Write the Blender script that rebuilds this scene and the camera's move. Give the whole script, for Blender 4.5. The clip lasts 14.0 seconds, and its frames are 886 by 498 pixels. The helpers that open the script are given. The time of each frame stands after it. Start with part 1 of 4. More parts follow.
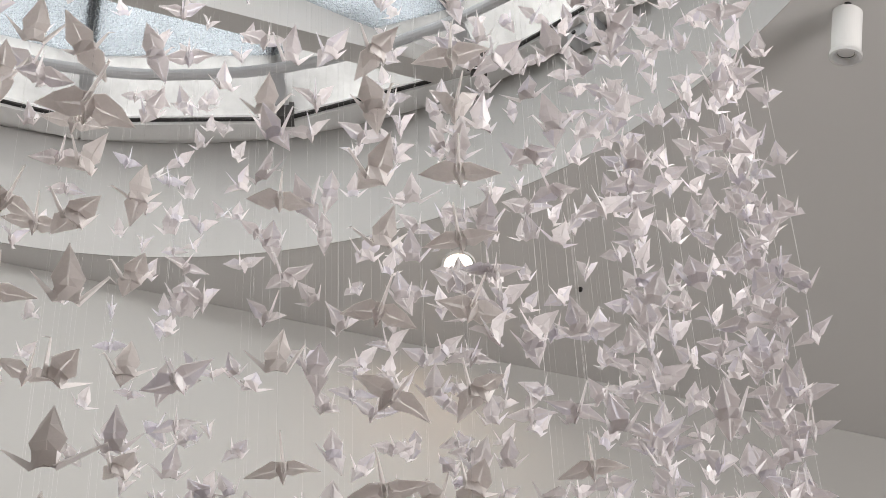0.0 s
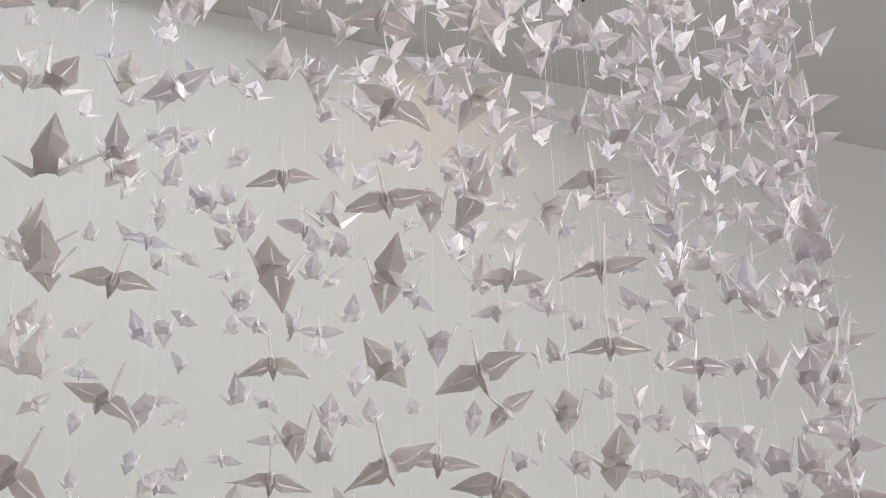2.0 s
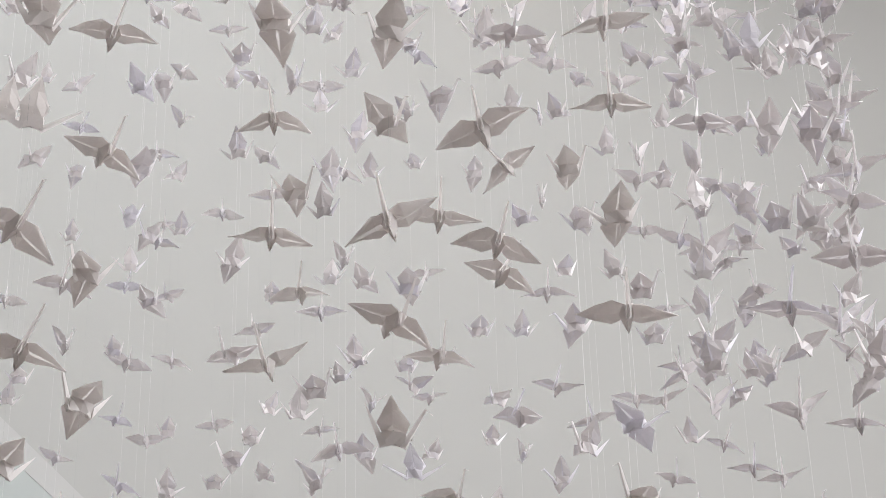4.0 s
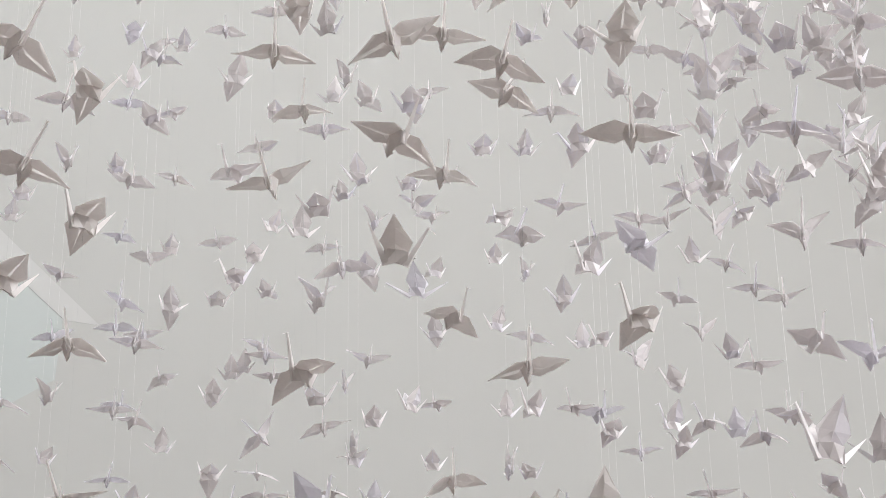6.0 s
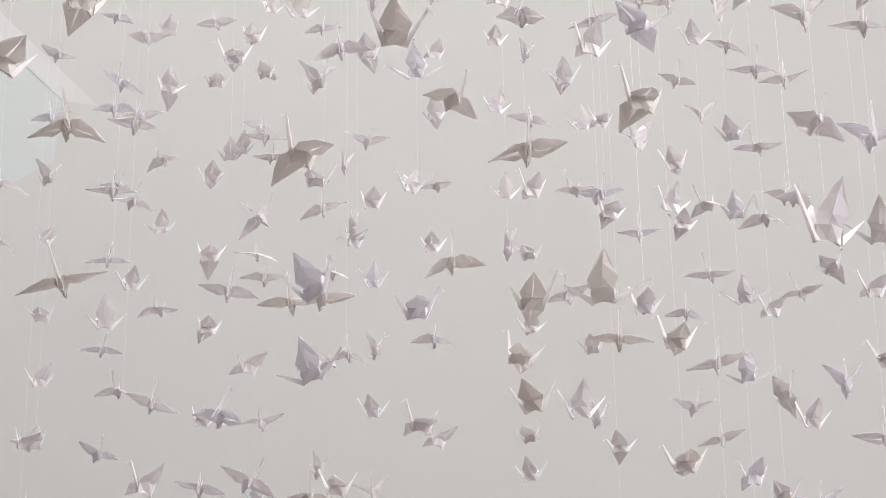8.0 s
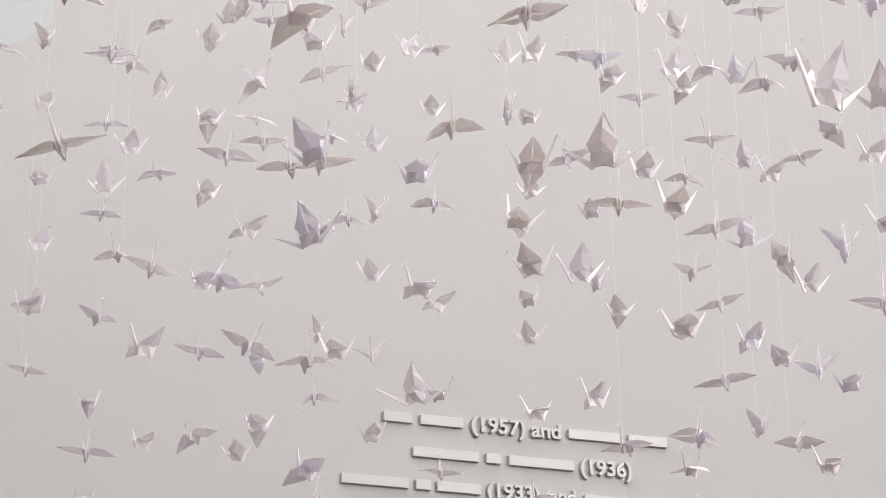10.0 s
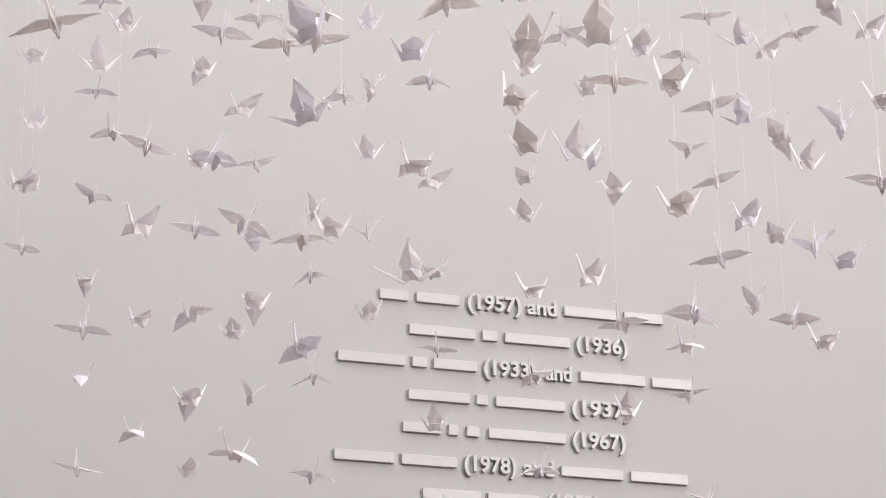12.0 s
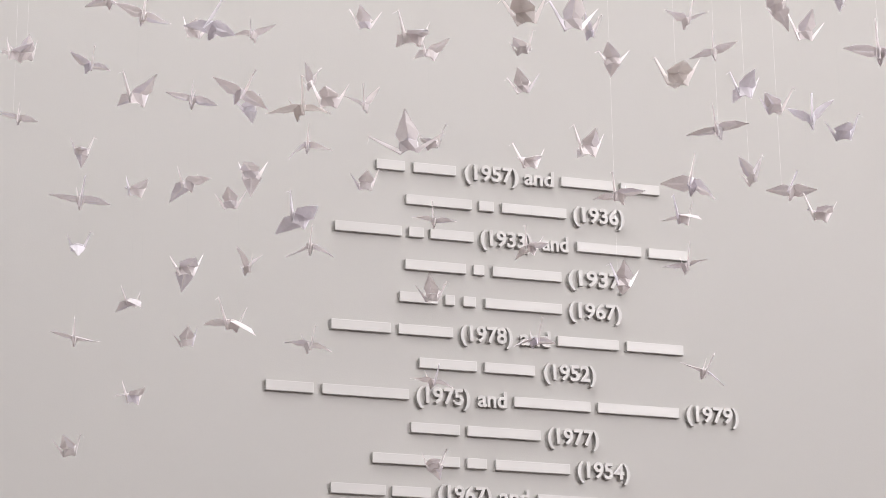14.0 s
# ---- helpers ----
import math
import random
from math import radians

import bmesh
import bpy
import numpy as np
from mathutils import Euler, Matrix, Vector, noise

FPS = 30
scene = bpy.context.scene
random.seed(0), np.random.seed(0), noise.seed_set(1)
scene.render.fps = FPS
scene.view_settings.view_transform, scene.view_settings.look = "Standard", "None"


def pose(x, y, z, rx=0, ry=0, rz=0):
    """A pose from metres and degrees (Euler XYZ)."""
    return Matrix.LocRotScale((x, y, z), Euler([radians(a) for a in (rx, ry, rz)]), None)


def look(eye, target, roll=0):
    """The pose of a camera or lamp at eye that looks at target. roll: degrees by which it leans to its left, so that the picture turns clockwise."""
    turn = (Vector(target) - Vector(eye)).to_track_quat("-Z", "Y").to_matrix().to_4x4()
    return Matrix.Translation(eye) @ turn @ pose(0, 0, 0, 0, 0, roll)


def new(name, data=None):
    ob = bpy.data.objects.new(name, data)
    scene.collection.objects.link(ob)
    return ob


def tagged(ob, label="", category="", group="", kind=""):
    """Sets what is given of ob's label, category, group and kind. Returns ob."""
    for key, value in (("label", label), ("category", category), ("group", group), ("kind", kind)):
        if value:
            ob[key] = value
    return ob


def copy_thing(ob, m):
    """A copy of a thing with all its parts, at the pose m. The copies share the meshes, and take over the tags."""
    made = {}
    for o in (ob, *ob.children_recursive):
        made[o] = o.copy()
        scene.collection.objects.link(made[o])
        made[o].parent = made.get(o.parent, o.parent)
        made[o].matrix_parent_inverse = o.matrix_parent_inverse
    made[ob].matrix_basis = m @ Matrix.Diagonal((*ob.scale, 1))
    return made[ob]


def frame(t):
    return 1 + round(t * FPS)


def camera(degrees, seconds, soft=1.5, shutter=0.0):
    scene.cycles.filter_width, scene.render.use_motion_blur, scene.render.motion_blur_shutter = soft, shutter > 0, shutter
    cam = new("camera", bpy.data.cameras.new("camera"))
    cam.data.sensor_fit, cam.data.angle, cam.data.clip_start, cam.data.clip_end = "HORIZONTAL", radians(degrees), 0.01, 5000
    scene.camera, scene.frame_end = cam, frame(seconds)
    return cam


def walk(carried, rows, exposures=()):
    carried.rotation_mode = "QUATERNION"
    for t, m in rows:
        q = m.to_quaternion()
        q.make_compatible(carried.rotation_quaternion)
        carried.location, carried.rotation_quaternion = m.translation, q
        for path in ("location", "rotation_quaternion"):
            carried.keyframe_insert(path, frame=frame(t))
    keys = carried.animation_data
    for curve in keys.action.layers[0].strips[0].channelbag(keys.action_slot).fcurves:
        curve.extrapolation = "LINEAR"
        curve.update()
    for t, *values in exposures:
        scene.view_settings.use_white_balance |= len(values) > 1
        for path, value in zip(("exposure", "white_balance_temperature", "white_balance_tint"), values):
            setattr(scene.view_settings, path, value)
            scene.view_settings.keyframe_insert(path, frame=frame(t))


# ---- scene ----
# A hand-held camera that stands in one spot and tilts down
cam = camera(19.77, 14.0, soft=0.85)
EYE_HEIGHT = 1.6
ROWS = [  # seconds, pitch, yaw, roll
    (0.0, 48.00, 0.00, -2.56),
    (0.5, 46.46, 0.09, -2.28),
    (1.0, 45.11, 0.18, -2.20),
    (1.5, 43.41, 0.28, -2.09),
    (2.0, 41.46, 0.40, -1.93),
    (2.5, 39.83, 0.48, -1.90),
    (3.0, 38.74, 0.54, -1.83),
    (3.5, 37.24, 0.59, -1.66),
    (6.0, 31.87, 0.83, -1.07),
    (6.5, 30.33, 0.86, -1.05),
    (7.0, 29.01, 0.88, -1.00),
    (7.5, 28.00, 0.89, -0.99),
    (8.0, 26.95, 0.91, -0.93),
    (8.5, 26.02, 0.93, -0.82),
    (9.0, 25.25, 0.93, -0.79),
    (11.5, 21.86, 0.92, -0.90),
    (12.0, 21.13, 0.89, -0.93),
    (12.5, 20.47, 0.89, -0.83),
    (13.0, 19.87, 0.88, -0.84),
    (13.5, 19.16, 0.85, -0.82),
    (14.0, 18.21, 0.86, -0.82),
]
walk(cam, [(t, pose(0, 0, EYE_HEIGHT, 90 + pitch, 0, yaw) @ pose(0, 0, 0, 0, 0, roll)) for t, pitch, yaw, roll in ROWS],
     exposures=[(0.0, 0.37, 7160, 11.5), (0.5, 0.43, 7080, 11.2), (1.0, 0.48, 7000, 10.9), (2.0, 0.53, 6870, 10), (3.5, 0.59, 6810, 10), (6.0, 0.73, 6850, 9.2), (7.5, 0.86, 6940, 11.4), (9.0, 0.94, 6960, 14.2), (14.0, 1.07, 7060, 16)])

# ---------------------------------------------------------------- plan (metres)
WALL_TURN = 19.0           # the lettered wall stands askew to the view
WALL_DISTANCE = 5.96
CEILING = 8.06
WELL = Vector((-0.79, 3.42, 0.0))   # centre of the round skylight well
WELL_RADIUS = 2.385
WELL_TOP = 8.65
SIDES = 20                 # facets of the skylight

WALL = pose(0, 0, 0, 0, 0, WALL_TURN) @ pose(0, WALL_DISTANCE, 0)   # local: x along the wall, y into it, z up

# ---------------------------------------------------------------- world and lights
world = bpy.data.worlds.new("overcast_sky")
scene.world = world
world.use_nodes = True
wn = world.node_tree.nodes
sky = wn.new("ShaderNodeTexSky")
sky.sky_type = "NISHITA"
sky.sun_disc = False
sky.sun_elevation, sky.sun_rotation = radians(50), radians(140)
wn["Background"].inputs["Strength"].default_value = 0.05
world.node_tree.links.new(sky.outputs["Color"], wn["Background"].inputs["Color"])


def lamp(name, kind, m, energy, colour=(1, 1, 1), **settings):
    data = bpy.data.lights.new(name, kind)
    data.energy, data.color = energy, colour
    for key, value in settings.items():
        if key == "size":
            data.size = value
        elif key == "size_y":
            data.shape, data.size_y = "RECTANGLE", value
        elif key == "disk":
            data.shape, data.size = "DISK", value
        elif key == "spot":
            data.spot_size, data.spot_blend = radians(value), 0.9
        elif key == "radius":
            data.shadow_soft_size = value
    ob = new(name, data)
    ob.matrix_world = m
    return ob


# daylight of the overcast sky above the skylight
lamp("skylight_daylight", "AREA", pose(WELL.x, WELL.y, 9.52), 640, (0.92, 0.965, 1.0), disk=8.0)
# added fill from the right, no known window: brightens crane facets and wall
lamp("window_daylight", "AREA", pose(6.85, 0.7, 5.9, 90, 0, 90), 440, (0.93, 0.95, 1.0), size=4.4, size_y=3.2)
# the warm recessed downlight close to the lettered wall
lamp("downlight_glow", "SPOT", look((0.05, 5.88, CEILING - 0.02), (-0.08, 6.30, 7.3)), 2.8, (1.0, 0.66, 0.42), spot=120, radius=0.04)

# ---------------------------------------------------------------- materials


def material(name, colour, rough=0.6, metal=0.0, spread=0.06, scale=6.0, fine=120.0, bump=0.0, bump_scale=80.0, translucent=0.0, vary=0.0):
    """A painted, metal or paper surface with blotches at two scales, fine relief and, where wanted, light that passes through."""
    mat = bpy.data.materials.new(name)
    mat.use_nodes = True
    nt = mat.node_tree
    nodes, link = nt.nodes, nt.links.new
    shader = nodes["Principled BSDF"]
    shader.inputs["Roughness"].default_value = rough
    shader.inputs["Metallic"].default_value = metal
    place = nodes.new("ShaderNodeTexCoord")
    big = nodes.new("ShaderNodeTexNoise")
    big.inputs["Scale"].default_value, big.inputs["Detail"].default_value = scale, 4
    small = nodes.new("ShaderNodeTexNoise")
    small.inputs["Scale"].default_value, small.inputs["Detail"].default_value = fine, 3
    link(place.outputs["Object"], big.inputs["Vector"])
    link(place.outputs["Object"], small.inputs["Vector"])
    add = nodes.new("ShaderNodeMath")
    add.operation = "MULTIPLY_ADD"
    link(small.outputs["Fac"], add.inputs[0])
    add.inputs[1].default_value = 0.4
    link(big.outputs["Fac"], add.inputs[2])
    span = nodes.new("ShaderNodeMapRange")
    span.inputs["From Min"].default_value, span.inputs["From Max"].default_value = 0.3, 1.1
    span.inputs["To Min"].default_value, span.inputs["To Max"].default_value = 1 - spread, 1 + spread
    link(add.outputs[0], span.inputs["Value"])
    tone = nodes.new("ShaderNodeVectorMath")
    tone.operation = "SCALE"
    tone.inputs[0].default_value = colour
    link(span.outputs[0], tone.inputs["Scale"])
    out = tone.outputs["Vector"]
    if vary:
        info = nodes.new("ShaderNodeObjectInfo")
        island = nodes.new("ShaderNodeNewGeometry")
        both = nodes.new("ShaderNodeMath")
        both.operation = "ADD"
        link(info.outputs["Random"], both.inputs[0])
        link(island.outputs["Random Per Island"], both.inputs[1])
        wrap = nodes.new("ShaderNodeMath")
        wrap.operation = "FRACT"
        link(both.outputs[0], wrap.inputs[0])
        ramp = nodes.new("ShaderNodeValToRGB")
        ramp.color_ramp.elements[0].color = (1, 0.98, 0.975, 1)
        ramp.color_ramp.elements[1].color = (0.95, 0.945, 1.0, 1)
        middle = ramp.color_ramp.elements.new(0.7)
        middle.color = (0.99, 0.975, 0.975, 1)
        link(wrap.outputs[0], ramp.inputs["Fac"])
        tint = nodes.new("ShaderNodeVectorMath")
        tint.operation = "MULTIPLY"
        link(out, tint.inputs[0])
        link(ramp.outputs["Color"], tint.inputs[1])
        out = tint.outputs["Vector"]
    link(out, shader.inputs["Base Color"])
    if bump:
        grain = nodes.new("ShaderNodeTexNoise")
        grain.inputs["Scale"].default_value, grain.inputs["Detail"].default_value = bump_scale, 5
        link(place.outputs["Object"], grain.inputs["Vector"])
        relief = nodes.new("ShaderNodeBump")
        relief.inputs["Strength"].default_value, relief.inputs["Distance"].default_value = bump, 0.004
        link(grain.outputs["Fac"], relief.inputs["Height"])
        link(relief.outputs["Normal"], shader.inputs["Normal"])
    if translucent:
        passing = nodes.new("ShaderNodeBsdfTranslucent")
        link(out, passing.inputs["Color"])
        mix = nodes.new("ShaderNodeMixShader")
        mix.inputs["Fac"].default_value = translucent
        link(shader.outputs[0], mix.inputs[1])
        link(passing.outputs[0], mix.inputs[2])
        link(mix.outputs[0], nodes["Material Output"].inputs["Surface"])
    return mat


def glass(name, colour, rough):
    """Wet, patterned skylight glass: it scatters the sky's light."""
    mat = bpy.data.materials.new(name)
    mat.use_nodes = True
    nodes, link = mat.node_tree.nodes, mat.node_tree.links.new
    shader = nodes["Principled BSDF"]
    shader.inputs["Base Color"].default_value = (*colour, 1)
    shader.inputs["Roughness"].default_value = rough
    shader.inputs["Transmission Weight"].default_value = 1.0
    shader.inputs["IOR"].default_value = 1.25
    place = nodes.new("ShaderNodeTexCoord")
    drops = nodes.new("ShaderNodeTexVoronoi")
    drops.inputs["Scale"].default_value = 140
    link(place.outputs["Object"], drops.inputs["Vector"])
    relief = nodes.new("ShaderNodeBump")
    relief.inputs["Strength"].default_value, relief.inputs["Distance"].default_value = 0.9, 0.01
    link(drops.outputs["Distance"], relief.inputs["Height"])
    link(relief.outputs["Normal"], shader.inputs["Normal"])
    passing = nodes.new("ShaderNodeBsdfTranslucent")
    passing.inputs["Color"].default_value = (*colour, 1)
    link(relief.outputs["Normal"], passing.inputs["Normal"])
    # beads of rain: light and dark specks over broad streaks
    beads = nodes.new("ShaderNodeTexNoise")
    beads.inputs["Scale"].default_value, beads.inputs["Detail"].default_value = 170, 3
    streaks = nodes.new("ShaderNodeTexNoise")
    streaks.inputs["Scale"].default_value = 3
    link(place.outputs["Object"], beads.inputs["Vector"])
    link(place.outputs["Object"], streaks.inputs["Vector"])
    total = nodes.new("ShaderNodeMath")
    total.operation = "ADD"
    link(beads.outputs["Fac"], total.inputs[0])
    link(streaks.outputs["Fac"], total.inputs[1])
    span = nodes.new("ShaderNodeMapRange")
    span.inputs["From Min"].default_value, span.inputs["From Max"].default_value = 0.7, 1.35
    span.inputs["To Min"].default_value, span.inputs["To Max"].default_value = 0.78, 1.22
    link(total.outputs[0], span.inputs["Value"])
    tone = nodes.new("ShaderNodeVectorMath")
    tone.operation = "SCALE"
    tone.inputs[0].default_value = colour
    link(span.outputs[0], tone.inputs["Scale"])
    link(tone.outputs["Vector"], passing.inputs["Color"])
    mix = nodes.new("ShaderNodeMixShader")
    mix.inputs["Fac"].default_value = 0.85
    link(shader.outputs[0], mix.inputs[1])
    link(passing.outputs[0], mix.inputs[2])
    link(mix.outputs[0], nodes["Material Output"].inputs["Surface"])
    return mat


def glowing(name, colour, strength):
    mat = bpy.data.materials.new(name)
    mat.use_nodes = True
    shader = mat.node_tree.nodes["Principled BSDF"]
    shader.inputs["Base Color"].default_value = (0.8, 0.8, 0.8, 1)
    shader.inputs["Emission Color"].default_value = (*colour, 1)
    shader.inputs["Emission Strength"].default_value = strength
    return mat


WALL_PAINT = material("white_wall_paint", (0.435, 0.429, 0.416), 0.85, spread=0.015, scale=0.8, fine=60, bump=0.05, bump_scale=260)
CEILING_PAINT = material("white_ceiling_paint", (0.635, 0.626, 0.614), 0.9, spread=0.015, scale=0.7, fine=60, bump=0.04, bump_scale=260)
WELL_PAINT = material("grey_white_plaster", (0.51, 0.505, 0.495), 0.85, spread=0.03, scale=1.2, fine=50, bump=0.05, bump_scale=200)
FLOOR_STONE = material("warm_stone_floor", (0.175, 0.138, 0.122), 0.45, spread=0.2, scale=3, fine=90, bump=0.05)
PAPER = material("white_folding_paper", (0.945, 0.926, 0.936), 0.24, spread=0.03, scale=30, fine=400, bump=0.05, bump_scale=160, translucent=0.35, vary=1.0)
# for large near cranes: pinkish tint, with their shaded look put into the colour
SHADED_PINK_PAPER = material("pinkish_shaded_paper", (0.9, 0.862, 0.85), 0.28, spread=0.04, scale=30, fine=400, bump=0.05, bump_scale=160, translucent=0.38)
LILAC_PAPER = material("lilac_folding_paper", (0.925, 0.905, 0.95), 0.3, spread=0.04, scale=30, fine=400, bump=0.08, bump_scale=220, translucent=0.36)
CLEAR_THREAD = material("clear_nylon_thread", (0.36, 0.357, 0.353), 0.4, spread=0.02)
THREAD = material("white_nylon_thread", (0.62, 0.615, 0.61), 0.3, spread=0.02)
WHITE_METAL = material("white_powder_coat", (0.78, 0.78, 0.775), 0.4, spread=0.02, scale=8)
GREY_METAL = material("grey_painted_steel", (0.55, 0.56, 0.58), 0.45, spread=0.05, scale=7, bump=0.03)
BLACK_RUBBER = material("black_gasket", (0.025, 0.024, 0.024), 0.6, spread=0.2)
DARK_METAL = material("dark_bracket", (0.09, 0.085, 0.085), 0.45, metal=0.4, spread=0.2)
BEAM_PAINT = material("warm_grey_beam_paint", (0.56, 0.545, 0.53), 0.7, spread=0.03, scale=2)
WHITE_PANEL = material("white_diffusing_panel", (0.55, 0.55, 0.55), 0.5, spread=0.2, scale=5, fine=40, translucent=0.6)
CLEAR_RIM = material("translucent_white_rim", (0.85, 0.85, 0.85), 0.3, spread=0.03, translucent=0.5)
LETTER = material("white_letter_acrylic", (0.485, 0.478, 0.47), 0.4, spread=0.01)
SKY_GLASS = glass("patterned_wet_glass", (0.40, 0.425, 0.45), 0.35)
FROSTED = material("frosted_green_glass", (0.44, 0.466, 0.458), 0.3, spread=0.03, scale=2)
LAMP_GLOW = glowing("warm_lamp_lens", (1.0, 0.88, 0.72), 9.0)

# ---------------------------------------------------------------- mesh helpers


def part(name, bm, mat, parent=None, label=""):
    """Links a bmesh as one mesh object, under a thing or a part where one is given."""
    mesh = bpy.data.meshes.new(name)
    bm.normal_update()
    bm.to_mesh(mesh)
    bm.free()
    mesh.materials.append(mat)
    ob = new(name, mesh)
    if parent:
        ob.parent = parent
    return tagged(ob, label)


def box(bm, m, sx, sy, sz, bevel=0.0):
    made = bmesh.ops.create_cube(bm, size=1.0, matrix=m @ Matrix.Diagonal((sx, sy, sz, 1)))
    if bevel:
        edges = {e for v in made["verts"] for e in v.link_edges}
        bmesh.ops.bevel(bm, geom=list(edges), offset=bevel, segments=2, affect="EDGES", profile=0.7)
    return bm


def ring(bm, m, profile, steps=64, start=0.0, end=360.0):
    """Turns a closed profile of (radius, height) round the local z axis."""
    full = abs(end - start) >= 359.9
    count = steps if full else steps + 1
    loops = []
    for i in range(count):
        a = radians(start + (end - start) * i / steps)
        loops.append([bm.verts.new(m @ Vector((r * math.cos(a), r * math.sin(a), z))) for r, z in profile])
    for i in range(steps):
        a, b = loops[i], loops[(i + 1) % count]
        for j in range(len(profile)):
            k = (j + 1) % len(profile)
            bm.faces.new((a[j], b[j], b[k], a[k]))
    bmesh.ops.recalc_face_normals(bm, faces=bm.faces)
    return bm


def empty(name, m, **tags):
    ob = new(name)
    ob.matrix_world = m
    return tagged(ob, **tags)


# ---------------------------------------------------------------- structure
I4 = Matrix.Identity(4)
part_floor = part("floor", box(bmesh.new(), pose(0, 1.5, -0.1), 15, 14, 0.2), FLOOR_STONE)
tagged(part_floor, "warm grey-brown stone floor of the tall hall", "floor", kind="structure")


def slab_with_round_hole(z0, z1, x0, x1, y0, y1, centre, radius, steps=96):
    """A flat slab pierced by a round hole."""
    bm = bmesh.new()
    rings = []
    for z in (z0, z1):
        inner, outer = [], []
        for i in range(steps):
            a = 2 * math.pi * i / steps
            c, s = math.cos(a), math.sin(a)
            inner.append(bm.verts.new((centre.x + radius * c, centre.y + radius * s, z)))
            reach = min(((x1 if c > 0 else x0) - centre.x) / c if abs(c) > 1e-6 else 1e9,
                        ((y1 if s > 0 else y0) - centre.y) / s if abs(s) > 1e-6 else 1e9)
            outer.append(bm.verts.new((centre.x + reach * c, centre.y + reach * s, z)))
        rings.append((inner, outer))
    (i0, o0), (i1, o1) = rings
    for k in range(steps):
        n = (k + 1) % steps
        bm.faces.new((i0[k], o0[k], o0[n], i0[n]))
        bm.faces.new((i1[k], i1[n], o1[n], o1[k]))
        bm.faces.new((i0[k], i0[n], i1[n], i1[k]))
        bm.faces.new((o0[k], o1[k], o1[n], o0[n]))
    bmesh.ops.recalc_face_normals(bm, faces=bm.faces)
    return bm


ceiling = part("ceiling", slab_with_round_hole(CEILING, CEILING + 0.12, -7.4, 7.4, -5.4, 8.6, WELL, WELL_RADIUS), CEILING_PAINT)
tagged(ceiling, "smooth white painted ceiling around a round skylight well", "ceiling", kind="structure")

well = part("skylight_well", ring(bmesh.new(), pose(WELL.x, WELL.y, 0),
            [(WELL_RADIUS - 0.004, CEILING - 0.002), (WELL_RADIUS - 0.001, CEILING - 0.002), (WELL_RADIUS - 0.001, CEILING + 0.124), (WELL_RADIUS + 0.2, CEILING + 0.124), (WELL_RADIUS + 0.2, WELL_TOP + 0.03), (WELL_RADIUS - 0.004, WELL_TOP + 0.03)], 128), WELL_PAINT)
for poly in well.data.polygons:
    poly.use_smooth = False
tagged(well, "round white plastered well below the skylight", "skylight well", kind="structure")

# the lettered wall, with the slanting opening cut into it
OPENING = [(0.1, 5.74), (0.87, 5.09), (0.86, 4.9), (0.1, 4.30)]   # along the wall, height


def wall_with_opening(x0, x1, z1, thick, outline):
    bm = bmesh.new()
    border = [(x0, 0.0), (x1, 0.0), (x1, z1), (x0, z1)]
    for y in (0.0, thick):
        loops = []
        for pts in (border, outline):
            vs = [bm.verts.new(WALL @ Vector((x, y, z))) for x, z in pts]
            loops += [bm.edges.new((vs[i], vs[(i + 1) % len(vs)])) for i in range(len(vs))]
        bmesh.ops.triangle_fill(bm, use_beauty=True, use_dissolve=False, edges=loops)
    bm.verts.ensure_lookup_table()
    n = len(border)
    for base, count in ((0, n), (n, len(outline))):
        far = base + n + len(outline)
        for i in range(count):
            j = (i + 1) % count
            bm.faces.new((bm.verts[base + i], bm.verts[base + j], bm.verts[far + j], bm.verts[far + i]))
    bmesh.ops.recalc_face_normals(bm, faces=bm.faces)
    return bm


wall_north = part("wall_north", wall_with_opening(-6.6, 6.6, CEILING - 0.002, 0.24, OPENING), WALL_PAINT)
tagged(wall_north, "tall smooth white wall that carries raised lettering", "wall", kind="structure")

pane_bm = bmesh.new()
pane_vs = [pane_bm.verts.new(WALL @ Vector((x, y, z))) for y in (0.0006, 0.03) for x, z in OPENING]
pane_bm.faces.new(pane_vs[:4])
pane_bm.faces.new(pane_vs[:3:-1])
for i in range(4):
    pane_bm.faces.new((pane_vs[i], pane_vs[i + 4], pane_vs[(i + 1) % 4 + 4], pane_vs[(i + 1) % 4]))
window_1 = part("window_1", pane_bm, FROSTED)
tagged(window_1, "pale green frosted glass set in a slanting wall opening", "window", kind="structure")

strip_bm = bmesh.new()
strip = [(0.1, 5.86), (0.97, 5.085), (0.875, 5.085), (0.1, 5.74)]
strip_vs = [strip_bm.verts.new(WALL @ Vector((x, y, z))) for y in (-0.0004, 0.003) for x, z in strip]
strip_bm.faces.new(strip_vs[:4])
strip_bm.faces.new(strip_vs[:3:-1])
for i in range(4):
    strip_bm.faces.new((strip_vs[i], strip_vs[i + 4], strip_vs[(i + 1) % 4 + 4], strip_vs[(i + 1) % 4]))
bmesh.ops.recalc_face_normals(strip_bm, faces=strip_bm.faces)
tagged(part("trim", strip_bm, LETTER), "white slanting trim along the frosted glass", "trim", kind="structure")

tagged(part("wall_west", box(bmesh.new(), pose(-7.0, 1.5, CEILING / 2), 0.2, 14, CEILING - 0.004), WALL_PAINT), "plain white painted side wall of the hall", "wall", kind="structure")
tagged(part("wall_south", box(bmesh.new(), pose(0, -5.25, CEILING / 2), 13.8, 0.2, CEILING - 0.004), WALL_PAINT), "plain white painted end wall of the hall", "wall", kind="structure")
